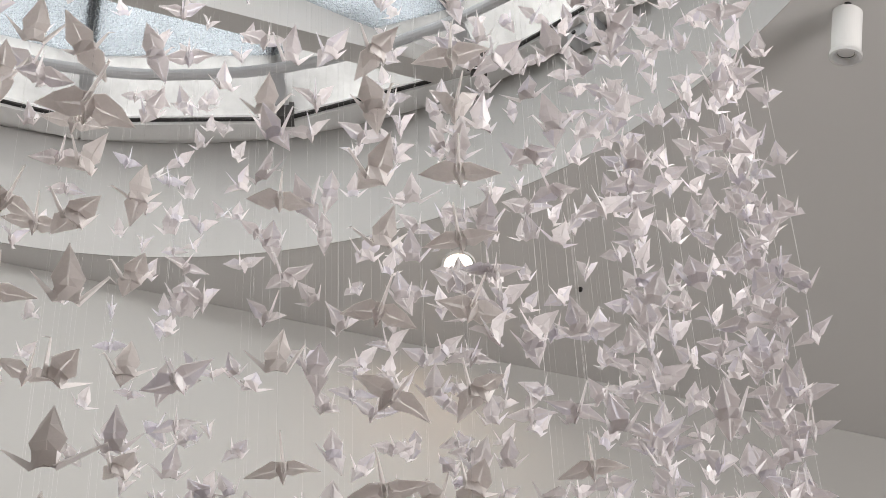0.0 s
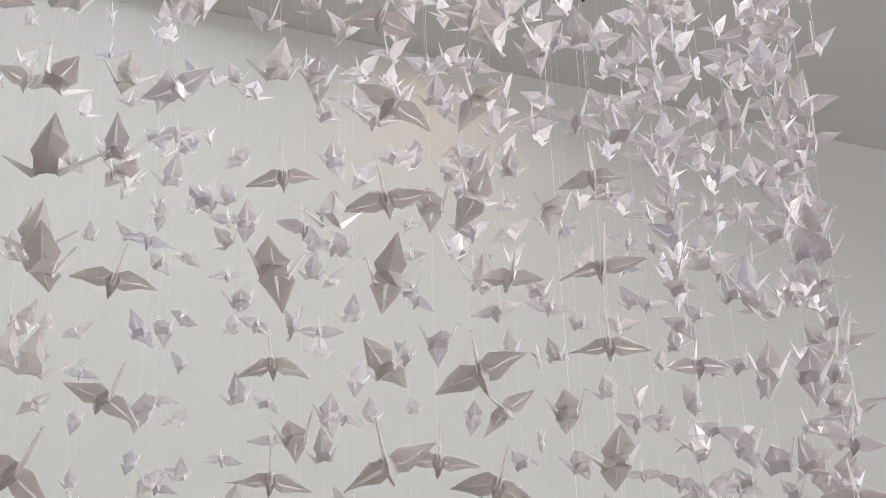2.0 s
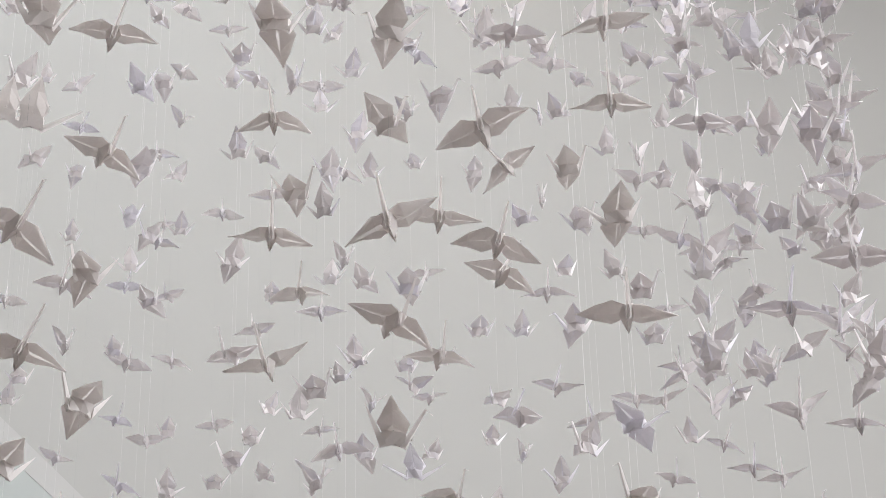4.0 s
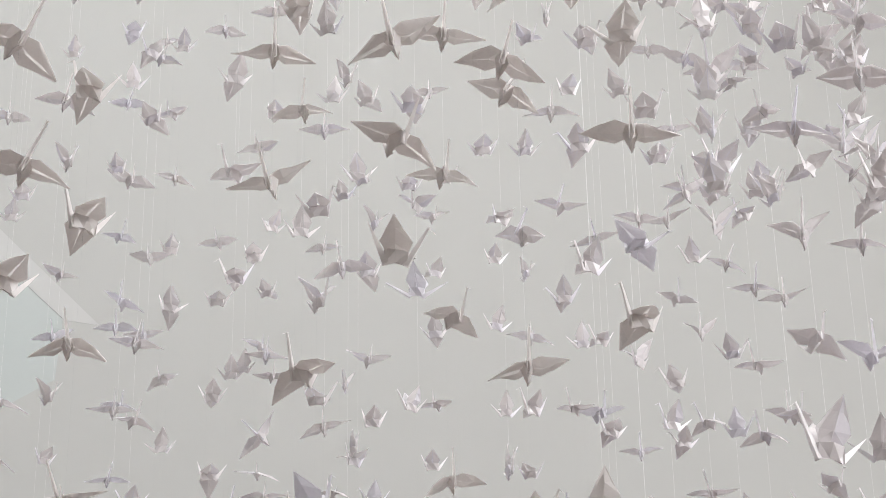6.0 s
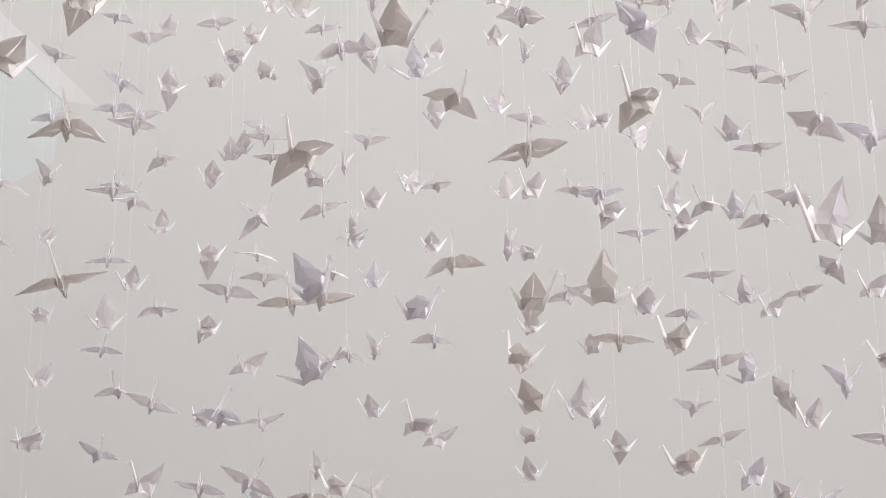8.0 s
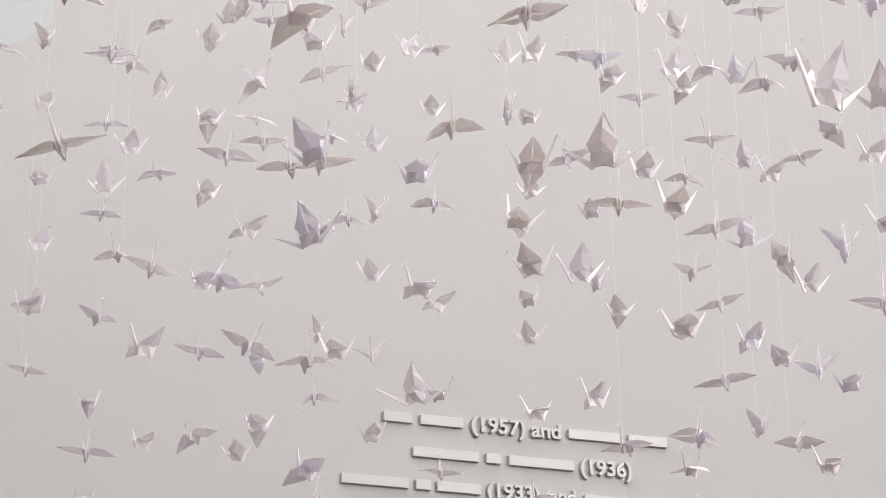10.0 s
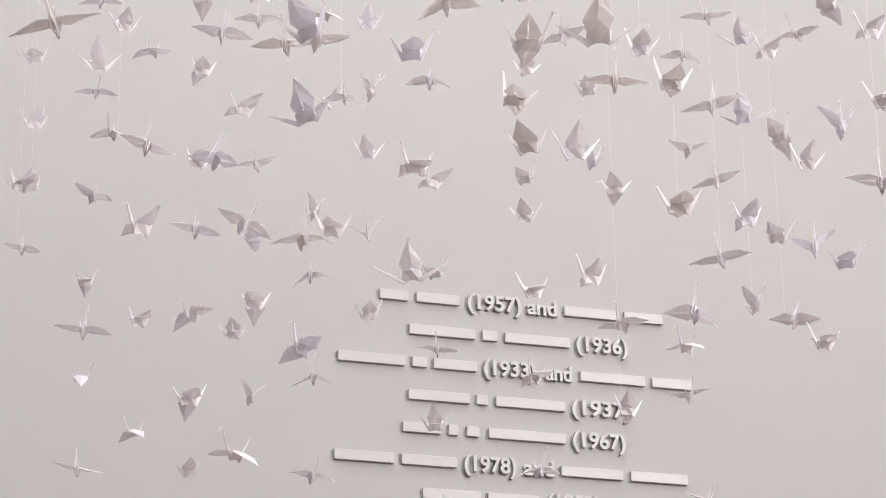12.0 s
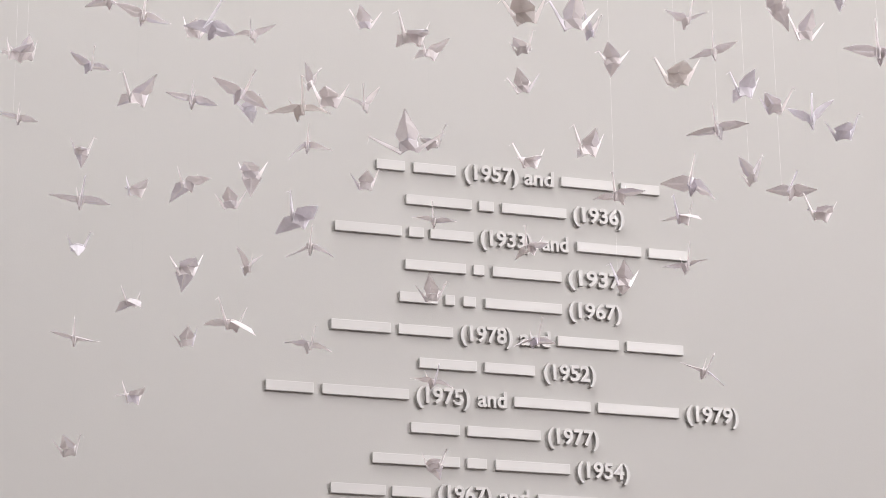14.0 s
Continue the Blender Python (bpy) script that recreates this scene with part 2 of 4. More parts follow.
# unseen east wall: one opening added beside the camera for the side fill
east = bmesh.new()
box(east, pose(7.0, -3.75, CEILING / 2), 0.2, 3.2, CEILING - 0.004)
box(east, pose(7.0, 6.05, CEILING / 2), 0.2, 5.0, CEILING - 0.004)
box(east, pose(7.0, 0.7, 2.075), 0.2, 5.7, 4.15)
box(east, pose(7.0, 0.7, 7.72), 0.2, 5.7, 0.66)
tagged(part("wall_east", east, WALL_PAINT), "unseen white side wall with an opening added for the fill lamp", "wall", kind="structure")
tagged(part("wall_beyond", box(bmesh.new(), WALL @ pose(0.5, 0.9, 5.0), 2.4, 0.06, 3.2), WALL_PAINT), "plain white wall behind the frosted glass", "wall", kind="structure")

# ---------------------------------------------------------------- skylight above the well
APOTHEM = 2.31


def corner(k, apothem, z, turn=2.9):
    a = radians(90 + turn + 360 / SIDES * (k + 0.5))
    r = apothem / math.cos(math.pi / SIDES)
    return Vector((WELL.x + r * math.cos(a), WELL.y + r * math.sin(a), z))


def bar(bm, a, b, width, height, lift=Vector((0, 0, 1))):
    """A straight bar of oblong section between two points."""
    along = (b - a).normalized()
    side = along.cross(lift).normalized()
    up = side.cross(along)
    vs = []
    for p in (a, b):
        for sx, sz in ((-1, -1), (1, -1), (1, 1), (-1, 1)):
            vs.append(bm.verts.new(p + side * (sx * width / 2) + up * (sz * height / 2)))
    for f in ((0, 3, 2, 1), (4, 5, 6, 7), (0, 1, 5, 4), (1, 2, 6, 5), (2, 3, 7, 6), (3, 0, 4, 7)):
        bm.faces.new([vs[i] for i in f])
    return bm


def plate(bm, pts, thick):
    """A thin flat plate over the given outline."""
    n = (pts[1] - pts[0]).cross(pts[2] - pts[0]).normalized() * thick
    low, high = [bm.verts.new(p) for p in pts], [bm.verts.new(p + n) for p in pts]
    bm.faces.new(low[::-1])
    bm.faces.new(high)
    for i in range(len(pts)):
        j = (i + 1) % len(pts)
        bm.faces.new((low[i], low[j], high[j], high[i]))
    return bm


skylight = empty("skylight", pose(0, 0, 0), label="round faceted skylight with wet patterned glass and white frames", category="skylight", kind="structure")
part("cornice", ring(bmesh.new(), pose(WELL.x, WELL.y, 0), [(WELL_RADIUS - 0.006, WELL_TOP + 0.014), (WELL_RADIUS - 0.006, WELL_TOP + 0.03), (WELL_RADIUS - 0.042, WELL_TOP + 0.03), (WELL_RADIUS - 0.03, WELL_TOP + 0.014)], 96), WHITE_METAL, skylight)
part("flashing", ring(bmesh.new(), pose(WELL.x, WELL.y, 0),
             [(APOTHEM + 0.012, WELL_TOP + 0.034), (WELL_RADIUS + 0.4, WELL_TOP + 0.034), (WELL_RADIUS + 0.4, WELL_TOP + 0.05), (APOTHEM + 0.012, WELL_TOP + 0.05)], 96), WHITE_METAL, skylight)
for k in range(SIDES):
    a, b = corner(k, APOTHEM, WELL_TOP + 0.02), corner(k + 1, APOTHEM, WELL_TOP + 0.02)
    inward = (Vector((WELL.x, WELL.y, a.z)) - (a + b) / 2).normalized()
    sill = part("frame_sill", bar(bmesh.new(), a, b, 0.07, 0.05), WHITE_METAL, skylight)
    part("gasket", bar(bmesh.new(), a + inward * 0.042 + Vector((0, 0, -0.006)), b + inward * 0.042 + Vector((0, 0, -0.006)), 0.012, 0.009), BLACK_RUBBER, skylight)
    c, d = corner(k, 2.06, WELL_TOP + 0.115), corner(k + 1, 2.06, WELL_TOP + 0.115)
    lower = part("diffusing_panel", plate(bmesh.new(), [a + Vector((0, 0, 0.03)), b + Vector((0, 0, 0.03)), d, c], 0.01), WHITE_PANEL, skylight)
    lower.visible_shadow = False
    e, f = corner(k, 0.45, WELL_TOP + 0.8), corner(k + 1, 0.45, WELL_TOP + 0.8)
    pane = part("pane", plate(bmesh.new(), [c, d, f, e], 0.012), SKY_GLASS, skylight)
    pane.visible_shadow = False
    part("mullion", bar(bmesh.new(), a + Vector((0, 0, 0.03)), e + Vector((0, 0, -0.01)), 0.045, 0.05), GREY_METAL, skylight)
    part("bracket", bar(bmesh.new(), a + inward * 0.05 + Vector((0, 0, -0.03)), a + inward * 0.05 + Vector((0, 0, 0.09)), 0.05, 0.06, Vector((1, 0, 0))), DARK_METAL, skylight)
crown = part("crown", ring(bmesh.new(), pose(WELL.x, WELL.y, WELL_TOP + 0.78), [(0.001, 0), (0.5, 0), (0.5, 0.05), (0.001, 0.05)], 40), WHITE_METAL, skylight)
tube = [(2.08 + 0.02 * math.cos(a), 0.02 * math.sin(a)) for a in np.linspace(0, 2 * math.pi, 12, endpoint=False)]
part("ring_tube", ring(bmesh.new(), pose(WELL.x, WELL.y, WELL_TOP + 0.03), tube, 96), GREY_METAL, skylight)

# a painted beam crosses the well below the glass
beam_way = Vector((0.934, 0.357, 0))
beam_mid = Vector((-0.74, 5.236, WELL_TOP + 0.1))
beam = part("beam", bar(bmesh.new(), beam_mid - beam_way * 2.15, beam_mid + beam_way * 1.33, 0.08, 0.2), BEAM_PAINT)
tagged(beam, "light grey painted steel beam below the skylight glass", "beam", kind="structure")

# ---------------------------------------------------------------- lamps on the ceiling


def cylinder_lamp(x, y):
    """A white surface-mounted can: body, trim ring, dark baffle, lens."""
    root = empty("ceiling_can_light", pose(x, y, CEILING, 20, 9, 0), label="white cylindrical ceiling spotlight with a clear rim, unlit", category="ceiling light")
    r, h, drop = 0.048, 0.155, 0.03
    part("stem", ring(bmesh.new(), I4, [(0.001, 0), (0.012, 0), (0.012, -drop), (0.001, -drop)], 20), BLACK_RUBBER, root)
    part("body", ring(bmesh.new(), I4, [(0.001, -drop), (r - 0.004, -drop), (r, -drop - 0.004), (r, -drop - h), (0.029, -drop - h), (0.029, -drop - h + 0.03), (0.001, -drop - h + 0.03)], 40), WHITE_METAL, root)
    part("trim_ring", ring(bmesh.new(), I4, [(r - 0.014, -drop - h - 0.002), (r + 0.004, -drop - h - 0.002), (r + 0.004, -drop - h - 0.016), (r - 0.006, -drop - h - 0.016)], 40), CLEAR_RIM, root, "translucent rim")
    part("baffle", ring(bmesh.new(), I4, [(0.0275, -drop - h + 0.012), (0.0285, -drop - h + 0.012), (0.0285, -drop - h - 0.001), (0.0275, -drop - h - 0.001)], 32), DARK_METAL, root, "thin dark inner ring")
    part("lens", ring(bmesh.new(), I4, [(0.0002, -drop - h + 0.02), (0.0272, -drop - h + 0.02), (0.0272, -drop - h + 0.001), (0.0002, -drop - h + 0.001)], 24), WHITE_METAL, root)
    for o in root.children:
        for poly in o.data.polygons:
            poly.use_smooth = False
    return root


cylinder_lamp(1.315, 4.85)


def recessed_lamp(x, y, glow):
    root = empty("recessed_downlight", pose(x, y, CEILING), label="round recessed downlight, glowing warm white" if glow else "small unlit round recessed fitting in the ceiling", category="ceiling light")
    r = 0.06 if glow else 0.04
    part("trim_ring", ring(bmesh.new(), I4, [(r - 0.012, -0.002), (r, -0.002), (r - 0.002, -0.008), (r - 0.012, -0.006)], 40), WHITE_METAL, root)
    part("lens", ring(bmesh.new(), I4, [(0.001, -0.001), (r - 0.012, -0.001), (r - 0.012, -0.004), (0.001, -0.004)], 32), LAMP_GLOW if glow else WHITE_METAL, root)
    return root


recessed_lamp(0.05, 5.885, True)
recessed_lamp(0.72, 6.12, False)
sensor = part("ceiling_sensor", ring(bmesh.new(), pose(0.47, 6.03, CEILING), [(0.001, -0.001), (0.009, -0.001), (0.007, -0.012), (0.001, -0.013)], 20), BLACK_RUBBER)
tagged(sensor, "tiny black sensor on the white ceiling", "sensor")

# a small actuator box under the skylight frame
drive = empty("window_actuator", pose(0.53, 5.35, WELL_TOP - 0.03, 0, 0, -32), label="small grey-green metal box under the skylight frame", category="actuator")
part("housing", box(bmesh.new(), I4, 0.12, 0.07, 0.07, 0.006), GREY_METAL, drive)
for dx in (-0.03, 0.03):
    part("bolt", ring(bmesh.new(), pose(dx, -0.037, -0.01, 90, 0, 0), [(0.001, 0), (0.008, 0), (0.008, 0.004), (0.001, 0.004)], 12), BLACK_RUBBER, drive)

# ---------------------------------------------------------------- raised lettering
CAP = 0.041
lettering_root = empty("donor_lettering", WALL, label="rows of raised white letters and bars on the white wall", category="lettering")


def word(text, s0, s1, z):
    curve = bpy.data.curves.new("word", "FONT")
    curve.body, curve.size, curve.extrude, curve.bevel_depth, curve.offset = text, 0.06, 0.0042, 0.0009, 0.0009
    curve.align_x = "LEFT"
    holder = new("word", curve)
    graph = bpy.context.evaluated_depsgraph_get()
    mesh = bpy.data.meshes.new_from_object(holder.evaluated_get(graph))
    bpy.data.objects.remove(holder)
    xs = [v.co.x for v in mesh.vertices]
    ys = [v.co.y for v in mesh.vertices]
    fit_x = (s1 - s0) / (max(xs) - min(xs))
    fit_y = CAP / 0.0427
    for v in mesh.vertices:
        v.co = ((v.co.x - min(xs)) * fit_x, (0.0075 - v.co.z), v.co.y * fit_y)
        v.co.y = -0.013 + v.co.y
    mesh.flip_normals()
    mesh.materials.clear()
    mesh.materials.append(LETTER)
    ob = new("word", mesh)
    ob.parent = lettering_root
    ob.location = (s0, 0, z)
    return ob


def name_bar(s0, s1, z):
    """A raised plain bar of a word's length in place of a name."""
    bm = bmesh.new()
    box(bm, pose((s0 + s1) / 2, -0.0055, z + CAP * 0.44), s1 - s0, 0.009, CAP * 0.66, 0.002)
    return part("bar", bm, LETTER, lettering_root)


def lettering(z, *words):
    for text, s0, s1 in words:
        if text == "-":
            name_bar(s0, s1, z)
        else:
            word(text, s0, s1, z)


lettering(3.861, ("-", 1.772, 1.849), ("-", 1.872, 1.989), ("(1957)", 2.012, 2.162), ("and", 2.178, 2.262), ("-", 2.283, 2.433), ("-", 2.454, 2.565))
lettering(3.771, ("-", 1.851, 2.031), ("-", 2.051, 2.092), ("-", 2.114, 2.295), ("(1936)", 2.314, 2.460))
lettering(3.682, ("-", 1.659, 1.838), ("-", 1.858, 1.898), ("-", 1.916, 2.034), ("(1933)", 2.053, 2.197), ("and", 2.224, 2.298), ("-", 2.322, 2.505), ("-", 2.526, 2.639))
lettering(3.593, ("-", 1.847, 2.012), ("-", 2.032, 2.062), ("-", 2.085, 2.276), ("(1937)", 2.295, 2.460))
lettering(3.505, ("-", 1.831, 1.934), ("-", 1.954, 1.980), ("-", 2.003, 2.037), ("-", 2.063, 2.275), ("(1967)", 2.294, 2.442))
lettering(3.418, ("-", 1.649, 1.807), ("-", 1.827, 1.974), ("(1978)", 1.994, 2.136), ("and", 2.156, 2.240), ("-", 2.260, 2.431), ("-", 2.453, 2.614))
lettering(3.332, ("-", 1.882, 2.037), ("-", 2.057, 2.195), ("(1952)", 2.219, 2.364))
lettering(3.246, ("-", 1.480, 1.604), ("-", 1.626, 1.854), ("(1975)", 1.873, 2.017), ("and", 2.037, 2.116), ("-", 2.136, 2.346), ("-", 2.366, 2.594), ("(1979)", 2.615, 2.764))
lettering(3.161, ("-", 1.858, 1.988), ("-", 2.008, 2.206), ("(1977)", 2.225, 2.366))
lettering(3.077, ("-", 1.756, 1.987), ("-", 2.006, 2.059), ("-", 2.082, 2.284), ("(1954)", 2.304, 2.449))
lettering(2.994, ("-", 1.648, 1.790), ("-", 1.807, 1.908), ("(1967)", 1.927, 2.070), ("and", 2.091, 2.171), ("-", 2.194, 2.441))

# ---------------------------------------------------------------- paper cranes


def wing_mesh(lift, side, droop, sweep=0.0, twist=0.0, slit=0.13):
    """One wing: an upper sheet creased along its middle and two flaps folded back under it, in a unit wingspan."""
    bm = bmesh.new()
    a = radians(lift)
    rows = []
    for f, half in ((0.0, 0.125), (0.26, 0.178), (0.62, 0.094), (1.0, 0.002)):
        reach = 0.022 + 0.485 * f
        bend = a - radians(droop) * f
        x = side * reach * math.cos(bend)
        z = 0.02 + reach * math.sin(bend)
        shift = 0.015 * f + sweep * f
        turn = radians(twist) * f
        out = Vector((-side * math.sin(bend), 0, math.cos(bend)))
        mid = Vector((x, shift, z)) + out * 0.042 * (1 - f)
        chord = Vector((0, math.cos(turn), 0)) + out * math.sin(turn)
        centre = Vector((x, shift, z))
        rows.append((centre + chord * half, mid, centre - chord * half, out, half))
    top = [[bm.verts.new(v) for v in r[:3]] for r in rows]
    for p, q in zip(top, top[1:]):
        for j in range(2):
            bm.faces.new((p[j], p[j + 1], q[j + 1], q[j]))
    # folded-under flaps: they hang a little open and leave a slit along the middle
    for sign, j in ((1, 0), (-1, 2)):
        lower = []
        for r in rows:
            edge = r[j]
            inner = r[1] + Vector((0, sign * r[4] * slit, 0)) - r[3] * (0.06 * (r[4] / 0.19) + 0.003)
            lower.append((bm.verts.new(edge - r[3] * 0.003), bm.verts.new(inner)))
        for p, q in zip(lower, lower[1:]):
            bm.faces.new((p[0], p[1], q[1], q[0]))
    bmesh.ops.recalc_face_normals(bm, faces=bm.faces)
    return bm


def spike(points, widths, fold):
    """A narrow strip folded lengthwise along the given points: neck or tail."""
    bm = bmesh.new()
    rows = []
    for i, (p, w) in enumerate(zip(points, widths)):
        ahead = points[min(i + 1, len(points) - 1)] - points[max(i - 1, 0)]
        back = Vector((0, -ahead.z, ahead.y)).normalized() * fold * w
        rows.append([bm.verts.new(p + Vector((-w, 0, 0)) - back), bm.verts.new(p + back), bm.verts.new(p + Vector((w, 0, 0)) - back)])
    for p, q in zip(rows, rows[1:]):
        for j in range(2):
            bm.faces.new((p[j], p[j + 1], q[j + 1], q[j]))
    return bm


def body_mesh():
    """The pinched body: a low hump between the wings, flat flanks that run on from the wings and a thin, notched keel."""
    bm = bmesh.new()
    hump = bm.verts.new((0, 0.0, 0.062))
    fore, aft = bm.verts.new((0, 0.145, 0.012)), bm.verts.new((0, -0.145, 0.012))
    low_f, low_m, low_a = bm.verts.new((0, 0.14, -0.15)), bm.verts.new((0, 0, -0.105)), bm.verts.new((0, -0.14, -0.15))
    for s in (-1, 1):
        f, m, b = bm.verts.new((s * 0.055, 0.13, 0.024)), bm.verts.new((s * 0.085, 0, 0.018)), bm.verts.new((s * 0.055, -0.13, 0.024))
        lf, lm, lb = bm.verts.new((s * 0.004, 0.12, -0.13)), bm.verts.new((s * 0.006, 0, -0.1)), bm.verts.new((s * 0.004, -0.12, -0.13))
        for face in ((hump, fore, f), (hump, f, m), (hump, m, b), (hump, b, aft), (f, lf, lm, m), (m, lm, lb, b),
                     (f, fore, low_f, lf), (lf, low_f, low_m, lm), (lm, low_m, low_a, lb), (lb, low_a, aft, b)):
            bm.faces.new(face)
    bmesh.ops.recalc_face_normals(bm, faces=bm.faces)
    return bm


def crumple(bm, rng, amount=0.011):
    """Small unevenness of hand folding."""
    for v in bm.verts:
        v.co += Vector((rng.uniform(-1, 1), rng.uniform(-1, 1), rng.uniform(-1, 1))) * amount
    return bm


FOLDING = random.Random(11)


def paper_crane(lift, droop, neck, tail, skew, paper, label):
    """One folded crane, wingspan 1 before scaling, head towards +y."""
    root = part("paper_crane", crumple(body_mesh(), FOLDING), paper)
    tagged(root, label, "paper crane", "paper cranes on threads")
    for side in (-1, 1):
        part("wing", crumple(wing_mesh(lift + side * skew, side, droop + FOLDING.uniform(-12, 14), FOLDING.uniform(-0.1, 0.1), FOLDING.uniform(-28, 28), 0.02 + 0.11 * FOLDING.random() ** 2), FOLDING), paper, root)
    n, t = radians(neck), radians(tail)
    start = Vector((0, 0.105, -0.135))
    tip = start + Vector((FOLDING.uniform(-0.18, 0.18), math.cos(n), math.sin(n))) * FOLDING.uniform(0.5, 0.6)
    bent = tip + Vector((0, math.cos(n - 1.9), math.sin(n - 1.9))) * FOLDING.uniform(0.09, 0.13)
    part("neck", spike([start, start.lerp(tip, 0.5), tip, bent], [0.031, 0.021, 0.012, 0.002], 1.15), paper, root)
    start = Vector((0, -0.105, -0.135))
    tip = start + Vector((FOLDING.uniform(-0.18, 0.18), -math.cos(t), math.sin(t))) * FOLDING.uniform(0.45, 0.57)
    part("tail", spike([start, start.lerp(tip, 0.5), tip], [0.031, 0.019, 0.002], 1.15), paper, root)
    return root


SPAN = 0.112
LIFTS = (-18, -8, 0, 10, 20, 32, 45, 58, 70, 78)
PATTERNS = {}
# shade 2 is the darker paper copy that carries the near cranes' shade
for shade, paper, colour in ((0, PAPER, "white"), (1, LILAC_PAPER, "pale lilac"), (2, SHADED_PINK_PAPER, "shaded pinkish white")):
    for lift in LIFTS:
        state = "wings drooping" if lift < -5 else "wings spread flat" if lift < 15 else "wings half raised" if lift < 50 else "wings folded high"
        PATTERNS[lift, shade] = [paper_crane(lift + turn, 5 - lift * 0.04 + turn * 0.5, 72 - max(lift, 0) * (0.5 if lift > 65 else 0.22) + turn, 65 - max(lift, 0) * (0.45 if lift > 65 else 0.2) - turn, skew, paper,
                                             colour + " folded paper crane with " + state + ", on a thread") for turn, skew in ((-3, 5), (4, -7), (0, 10), (2, -3), (-5, -11))]
chance = random.Random(7)
NEAR = 5.0        # cranes farther from the eye than this, in a straight line, are joined into one mass
FAR_CRANES = []


def glass_height(x, y):
    r = math.hypot(x - WELL.x, y - WELL.y)
    return WELL_TOP + 0.115 + max(0.0, min(1.0, (2.03 - r) / 1.6)) * 0.685 - 0.006


def string_mesh(length, radius):
    bm = bmesh.new()
    low = [bm.verts.new((radius * math.cos(a), radius * math.sin(a), 0)) for a in (0, 2.094, 4.189)]
    high = [bm.verts.new((v.co.x, v.co.y, length)) for v in low]
    for i in range(3):
        j = (i + 1) % 3
        bm.faces.new((low[i], low[j], high[j], high[i]))
    return bm


def place_crane(x, y, z, azimuth, heading, lift, size, nod=0, lean=0, shade=0):
    """heading: 0 looks towards the eye, 90 to the right; nod: degrees by which its near side is tipped up; lean: clockwise as seen from the eye."""
    kind = min(LIFTS, key=lambda one: abs(one - lift))
    m = pose(x, y, z, 0, 0, -azimuth) @ pose(0, 0, 0, -nod) @ pose(0, 0, 0, 0, lean) @ pose(0, 0, 0, chance.uniform(-5, 5), chance.uniform(-4, 4), 180 + heading + chance.uniform(-5, 5))
    m = m @ Matrix.Scale(SPAN * size, 4)
    if shade != 1 and math.hypot(x, y, z - EYE_HEIGHT) > NEAR:
        FAR_CRANES.append((kind, m))
    else:
        copy_thing(PATTERNS[kind, shade][chance.randrange(5)], m)


def thread(azimuth, distance, *cranes):
    """A thread at a bearing and distance from the eye; its cranes as height, centimetres aside, heading, wing lift, size, nod, lean, paper."""
    x, y = distance * math.sin(radians(azimuth)), distance * math.cos(radians(azimuth))
    low = min(c[0] for c in cranes)
    thick = azimuth > 3.0 and low > 2.9 or low > 3.4
    line = part("thread", string_mesh(glass_height(x, y) - low, 0.00042 if low > 3.4 and azimuth > 3.0 else 0.00022 if thick else 0.00013), THREAD if thick else CLEAR_THREAD)
    line.location = (x, y, low)
    tagged(line, "thin white thread hanging straight from the skylight" if thick else "thin clear nylon thread hanging from the skylight", "thread", "threads of the crane mobile")
    for height, aside, heading, lift, size, *more in cranes:
        a = azimuth + math.degrees(aside * 0.01 / distance)
        place_crane(distance * math.sin(radians(a)), distance * math.cos(radians(a)), height, a, heading, lift, size, *more)
    if azimuth > 10.6:   # the dense outer edge of the column goes on up to the skylight
        height = max(c[0] for c in cranes) + 0.14
        while height < 7.9:
            FAR_CRANES.append((chance.choice((10, 32, 45, 70)), pose(x, y, height, chance.uniform(-9, 9), chance.uniform(-9, 9), chance.uniform(0, 360)) @ Matrix.Scale(SPAN * 0.88, 4)))
            height += chance.uniform(0.15, 0.24)


thread(-15.54, 2.44, (4.66, 0.0, 90, 4, 1.00, 0, 0, 2))
thread(-14.69, 2.31, (4.59, 0.2, 90, 60, 1.05, 0, 0, 2), (4.22, -0.3, 20, 0, 0.97, 0, 10, 2), (4.04, 0.0, 0, 0, 1.00, 0, 0, 2))
thread(-14.69, 2.84, (5.19, 0.0, 30, 6, 1.00))
thread(-13.72, 2.80, (4.73, 0.0, 0, 5, 1.00, 0, 0, 2))
thread(-13.13, 4.23, (5.27, 0.0, -90, 30, 1.00))
thread(-13.05, 3.03, (5.17, -0.6, 0, 5, 1.02), (5.28, 1.1, 10, 0, 1.14, 0, 0, 2), (4.61, -1.6, 20, 10, 1.02, 0, 0, 2), (4.02, 0.0, 90, 70, 1.00, 0, 0, 2))
thread(-12.69, 3.54, (4.51, 0.0, -60, 6, 1.00))
thread(-12.53, 4.91, (4.97, 0.0, 0, 0, 0.95))
thread(-12.42, 2.11, (4.32, -1.3, 60, 6, 0.96, 20, 0, 2), (4.20, 0.0, 0, -5, 1.26, 0, 10, 2), (3.98, -0.1, -60, 6, 0.95, 10, 0, 2), (3.70, 0.1, -70, 25, 0.89, 10, 15, 2), (3.84, 0.2, 90, 60, 1.07, 0, 0, 2), (3.57, -0.1, 70, 74, 1.09, 0, 0, 2), (3.42, 0.5, 90, 25, 0.97, 15, 0, 2), (3.14, -0.3, 30, -9, 0.99, 15, 10, 2), (2.99, 1.5, 0, -8, 0.95, 0, 12, 2))
thread(-12.26, 2.55, (4.60, -0.1, -40, 16, 1.01, 0, 0, 2), (3.84, -1.6, 90, 65, 1.01, 0, 0, 2), (3.63, -0.2, 90, 70, 0.97, 0, 0, 2), (3.12, 0.0, -70, 20, 1.00, 10, 0, 2))
